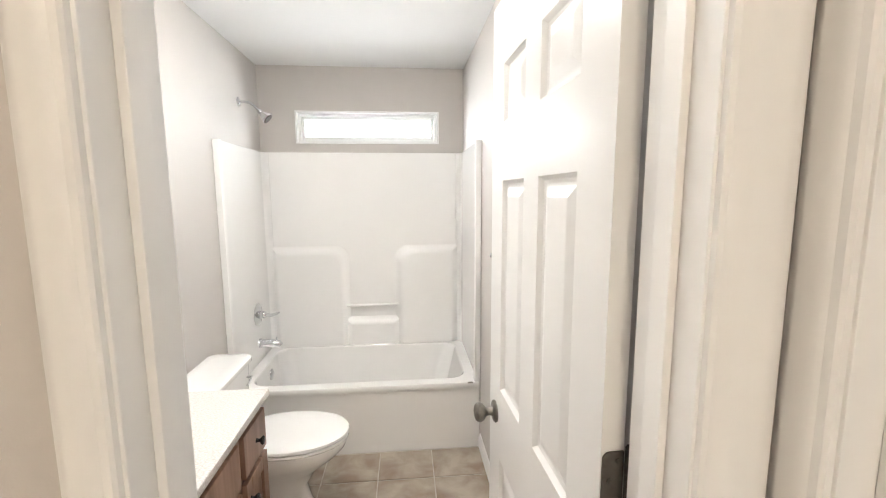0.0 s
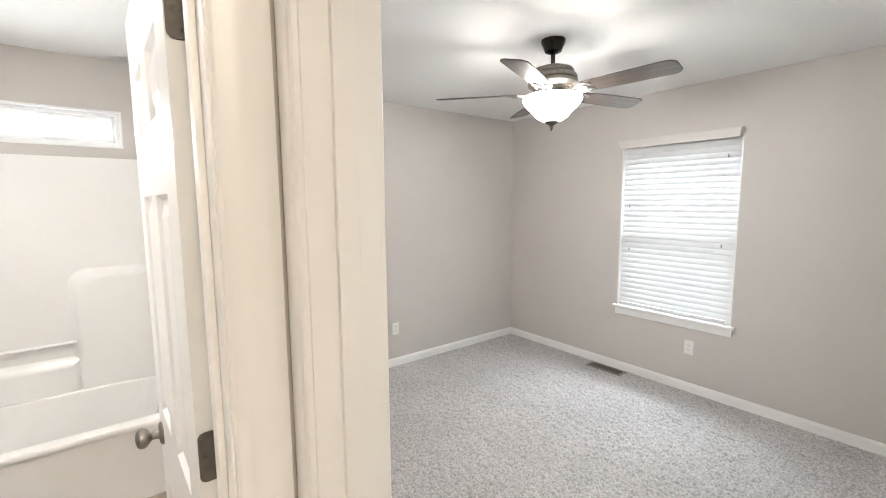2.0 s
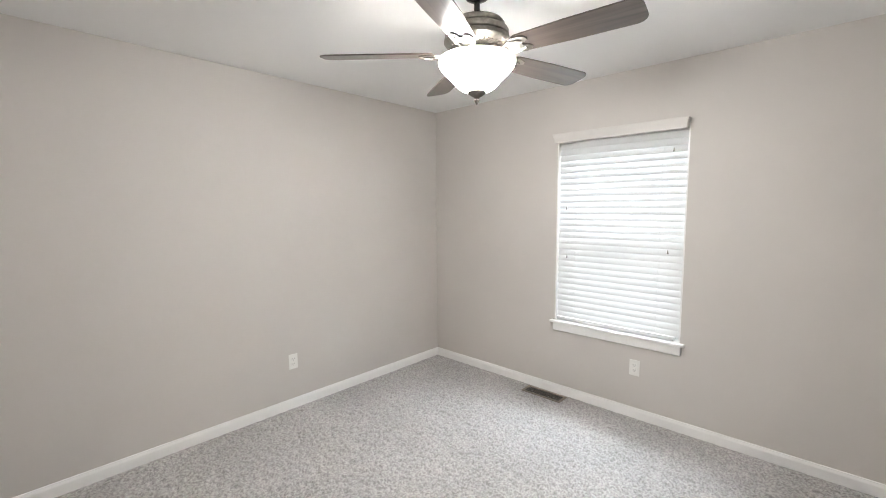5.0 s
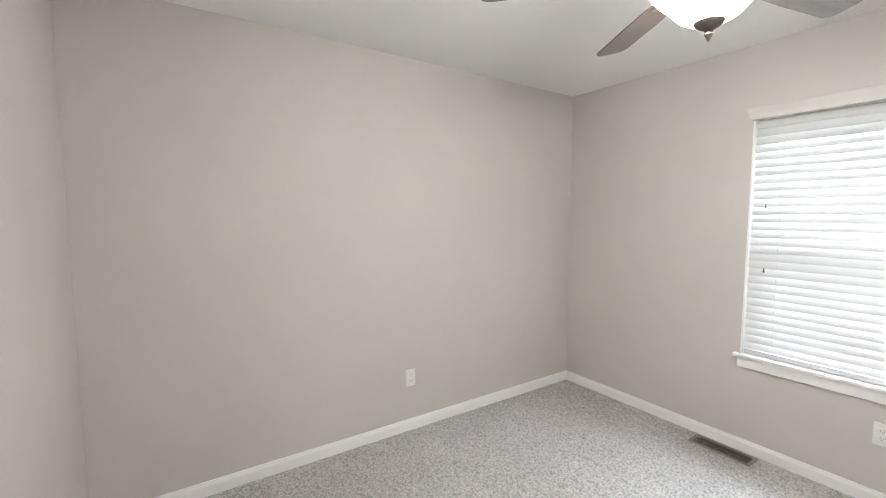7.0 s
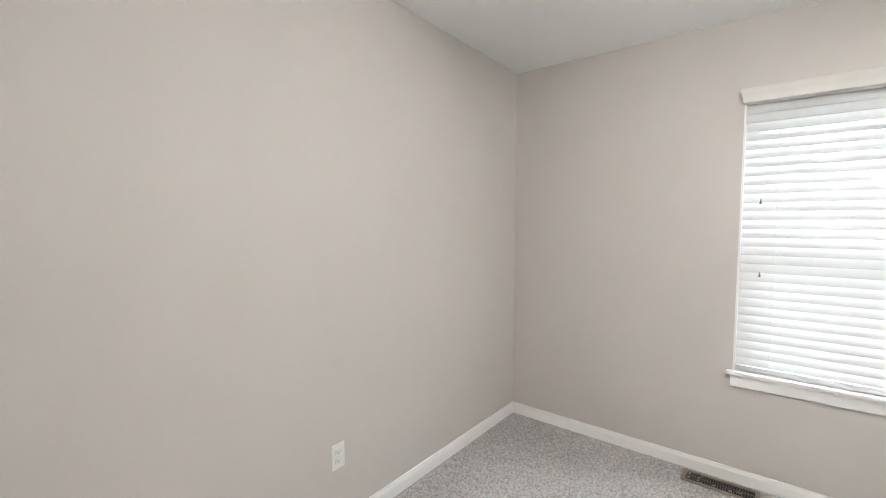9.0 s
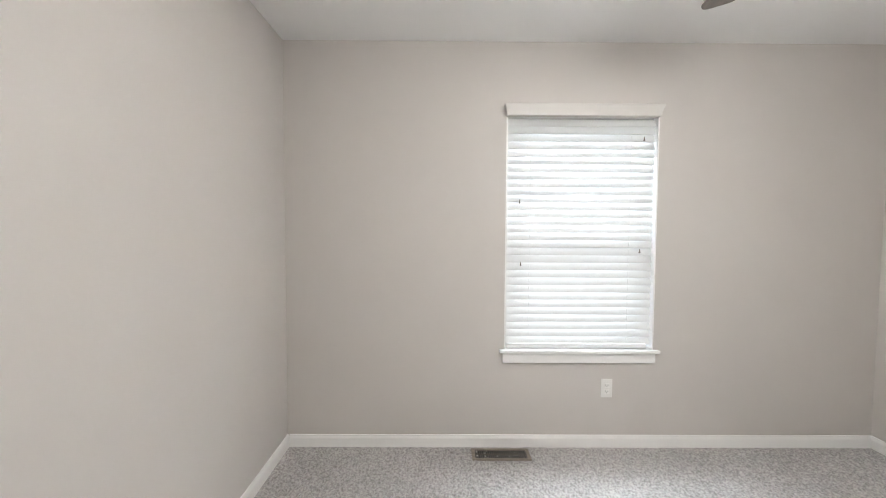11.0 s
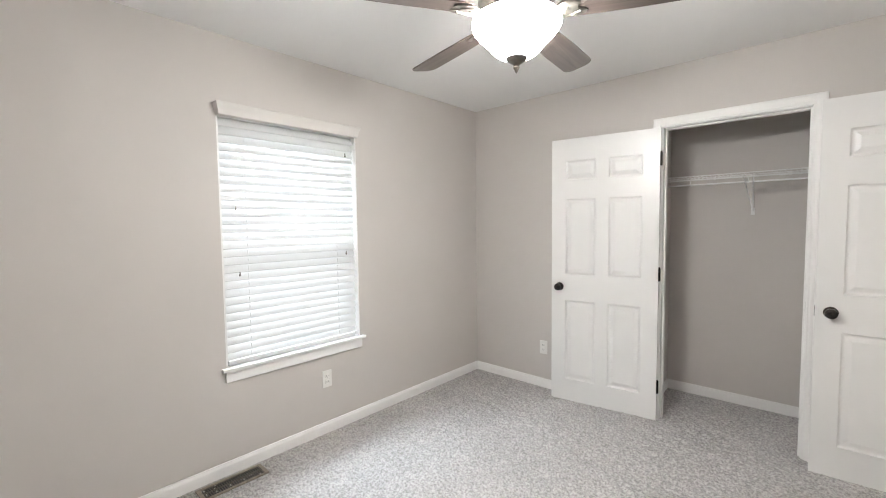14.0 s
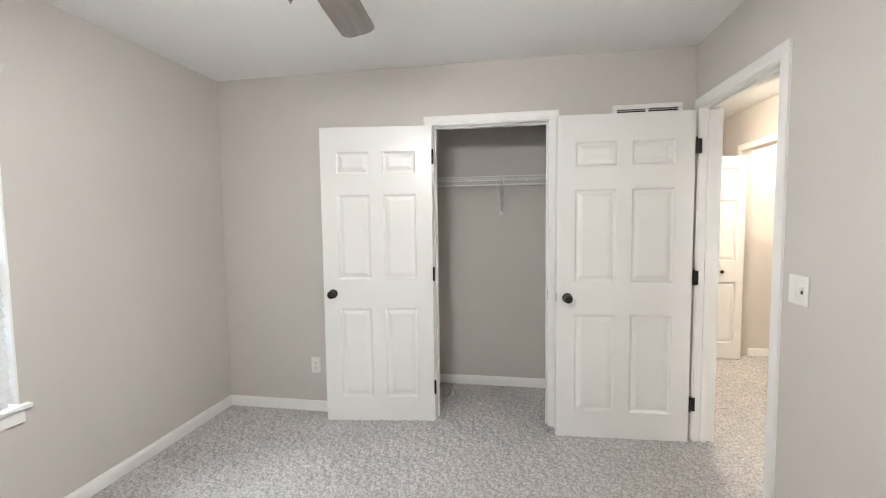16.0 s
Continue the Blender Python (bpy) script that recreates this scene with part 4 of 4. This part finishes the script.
part("tank", loft([tank_ring(0.015, 0.175, 0.185, 0.385), tank_ring(0.010, 0.190, 0.200, 0.42), tank_ring(0.004, 0.200, 0.212, 0.60), tank_ring(0.002, 0.204, 0.218, 0.702)]), PORCELAIN, toilet, "", 50)
part("tank_lid", loft([tank_ring(0.0, 0.210, 0.222, 0.7025), tank_ring(-0.004, 0.216, 0.228, 0.708), tank_ring(-0.004, 0.216, 0.228, 0.730), tank_ring(0.004, 0.206, 0.220, 0.738), tank_ring(0.05, 0.16, 0.17, 0.740)]), PORCELAIN, toilet, "", 50)
part("flush_lever", tube([(0.200, 0.15, 0.64), (0.225, 0.15, 0.64), (0.230, 0.11, 0.635), (0.230, 0.075, 0.630)], 0.006, None, 10), CHROME, toilet)

# ---- vanity ----
VX, V0, V1, VZ = -0.224, BY0 + 0.003, 1.735, 0.795
vanity = thing("vanity_cabinet", pose(BX0, 0, 0), "reddish brown stained wooden vanity cabinet", "cabinet")
vw = VX - BX0
part("body", boxes((0.002, vw - 0.020, V0, V1, 0.09, VZ - 0.001), (0.002, vw - 0.075, V0, V1, -0.005, 0.09)), CABINET, vanity)
ST = 1.500
part("face_frame", boxes((vw - 0.020, vw, V0, V0 + 0.04, 0.09, VZ - 0.001), (vw - 0.020, vw, V1 - 0.035, V1, 0.09, VZ - 0.001), (vw - 0.020, vw, ST - 0.028, ST + 0.028, 0.09, VZ - 0.001), (vw - 0.020, vw, V0 + 0.04, ST - 0.028, VZ - 0.035, VZ - 0.001), (vw - 0.020, vw, ST + 0.028, V1 - 0.035, VZ - 0.035, VZ - 0.001), (vw - 0.020, vw, V0 + 0.04, ST - 0.028, 0.09, 0.125), (vw - 0.020, vw, ST + 0.028, V1 - 0.035, 0.09, 0.125), bevel=0.0015), CABINET, vanity)
PULL = [(0, 0.0), (0.008, 0.0), (0.006, 0.006), (0.006, 0.012), (0.013, 0.018), (0.0155, 0.023), (0.012, 0.028), (0, 0.030)]


def front(name, y0, y1, z0, z1, panel, knob=None):
    x = vw + 0.001
    f = part(name, box(bmesh.new(), x, x + 0.018, y0, y1, z0, z1, bevel=0.004) if not panel else boxes((x, x + 0.018, y0, y0 + 0.05, z0, z1), (x, x + 0.018, y1 - 0.05, y1, z0, z1), (x, x + 0.018, y0 + 0.05, y1 - 0.05, z1 - 0.05, z1), (x, x + 0.018, y0 + 0.05, y1 - 0.05, z0, z0 + 0.05), (x, x + 0.009, y0 + 0.048, y1 - 0.048, z0 + 0.048, z1 - 0.048), bevel=0.003), CABINET, vanity)
    if knob:
        part("cabinet_knob", lathe(PULL, 20, None, pose(x + 0.018, knob[0], knob[1], 0, 90, 0)), BRONZE, f, "round dark metal knob")


front("drawer", ST + 0.018, V1 - 0.010, 0.615, 0.765, False, (1.625, 0.690))
front("cabinet_door", ST + 0.018, V1 - 0.010, 0.105, 0.595, True, (ST + 0.045, 0.53))
front("false_drawer", V0 + 0.02, ST - 0.018, 0.615, 0.765, False)
front("cabinet_door", V0 + 0.02, (V0 + ST) / 2 - 0.003, 0.105, 0.595, True, ((V0 + ST) / 2 - 0.03, 0.53))
front("cabinet_door", (V0 + ST) / 2 + 0.003, ST - 0.018, 0.105, 0.595, True, ((V0 + ST) / 2 + 0.03, 0.53))


def stone_material():
    m = material("speckled_white_countertop", (0.76, 0.745, 0.715), 0.25, vary=0.08, vary_scale=170, bump=0.02, bump_scale=150, colour2=(0.58, 0.555, 0.52))
    return m


top = tagged(part("countertop", boxes((BX0 + 0.002, VX + 0.030, V0, V1 + 0.020, VZ, VZ + 0.028), bevel=0.005), stone_material()), "pale speckled vanity countertop", "countertop")


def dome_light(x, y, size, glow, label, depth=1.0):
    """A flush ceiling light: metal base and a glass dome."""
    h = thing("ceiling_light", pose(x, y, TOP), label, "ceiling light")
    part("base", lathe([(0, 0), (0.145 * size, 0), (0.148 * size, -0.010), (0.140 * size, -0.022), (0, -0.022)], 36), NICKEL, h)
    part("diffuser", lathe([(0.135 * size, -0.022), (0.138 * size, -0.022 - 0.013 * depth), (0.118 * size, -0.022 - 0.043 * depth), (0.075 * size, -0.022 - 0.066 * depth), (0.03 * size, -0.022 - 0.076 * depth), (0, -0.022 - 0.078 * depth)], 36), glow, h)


dome_light(0.42, -1.12, 1.0, HALLGLOW, "flush round ceiling light glowing in the hall")
# Unseen lamp, added to bring up the closet's dark interior.
dome_light(-0.66, -1.55, 0.80, HALLGLOW, "small unseen ceiling light added to brighten the hall closet")
vanity_light = thing("vanity_light", pose(BX0, 1.22, 1.97), "brushed metal bathroom wall light with three lit glass shades", "wall light")
part("back_bar", boxes((0, 0.022, -0.30, 0.30, -0.045, 0.045), bevel=0.006), NICKEL, vanity_light)
for y in (-0.21, 0.0, 0.21):
    arm = part("arm", tube([(0.020, y, 0.0), (0.080, y, 0.004), (0.105, y, 0.020), (0.110, y, 0.050)], 0.008, None, 10), NICKEL, vanity_light)
    part("glass_shade", lathe([(0.022, 0.046), (0.034, 0.052), (0.046, 0.075), (0.056, 0.110), (0.066, 0.145), (0.063, 0.146), (0.052, 0.110), (0.042, 0.078), (0.030, 0.056), (0, 0.052)], 28, None, pose(0.110, y, 0)), VANITYGLOW, vanity_light, "glowing frosted glass shade")

# Added fill lamp, out of view; no such fixture is known in this room.
dome_light(0.03, 1.84, 1.15, BATHFILL, "flat unseen ceiling light added to fill the bathroom with light", 0.40)

vent = thing("exhaust_fan", pose(-0.335, 2.165, TOP), "white plastic bathroom exhaust fan cover on the ceiling", "exhaust fan")
part("cover", loft([rounded(-0.145, 0.145, -0.145, 0.145, 0.03, 0.0), rounded(-0.145, 0.145, -0.145, 0.145, 0.03, -0.008), rounded(-0.130, 0.130, -0.130, 0.130, 0.03, -0.022), rounded(-0.100, 0.100, -0.100, 0.100, 0.02, -0.026)]), PLASTIC, vent)
for k in range(5):
    part("slot", boxes((-0.085, 0.085, -0.062 + 0.030 * k, -0.056 + 0.030 * k, -0.0268, -0.0255)), DARK, vent)

# ---- bathroom floor tiles ----
def tile_material():
    m = material("brown_slate_look_tile", (0.30, 0.228, 0.168), 0.38, vary=0.4, vary_scale=7, bump=0.22, bump_scale=24, colour2=(0.47, 0.415, 0.345))
    n, l = m.node_tree.nodes, m.node_tree.links
    info, mapping = n.new("ShaderNodeObjectInfo"), n.new("ShaderNodeVectorMath")
    mapping.operation = "ADD"
    scale = n.new("ShaderNodeVectorMath")
    scale.operation = "SCALE"
    scale.inputs[0].default_value = (37, 53, 11)
    l.new(info.outputs["Random"], scale.inputs["Scale"])
    co = [k for k in n if k.bl_idname == "ShaderNodeTexCoord"][0]
    l.new(co.outputs["Object"], mapping.inputs[0])
    l.new(scale.outputs["Vector"], mapping.inputs[1])
    for t in [k for k in n if k.bl_idname == "ShaderNodeTexNoise"]:
        l.new(mapping.outputs["Vector"], t.inputs["Vector"])
        t.inputs["Distortion"].default_value = 0.35
    return m


TILE = tile_material()
floor_b = bpy.data.objects["floor_bathroom"]
meshes = {}
P = 0.308
for i in range(-4, 3):
    for j in range(0, 8):
        x0, x1 = max(0.160 + P * i, BX0 + 0.002), min(0.160 + P * (i + 1), BX1 - 0.002)
        y1, y0 = min(2.325 - P * (j - 1), TY - 0.002), max(2.325 - P * j, 0.650)
        if x1 - x0 < 0.03 or y1 - y0 < 0.03:
            continue
        w, d = round(x1 - x0 - 0.006, 4), round(y1 - y0 - 0.006, 4)
        if (w, d) not in meshes:
            t = part("tile", box(bmesh.new(), -w / 2, w / 2, -d / 2, d / 2, -0.008, 0.0, bevel=0.002, seg=1), TILE, floor_b)
            meshes[(w, d)] = t.data
        else:
            t = new("tile", meshes[(w, d)])
            t.parent = floor_b
        t.matrix_basis = pose((x0 + x1) / 2, (y0 + y1) / 2, -0.0045 + 0.0004 * math.sin(7 * i + 3 * j))
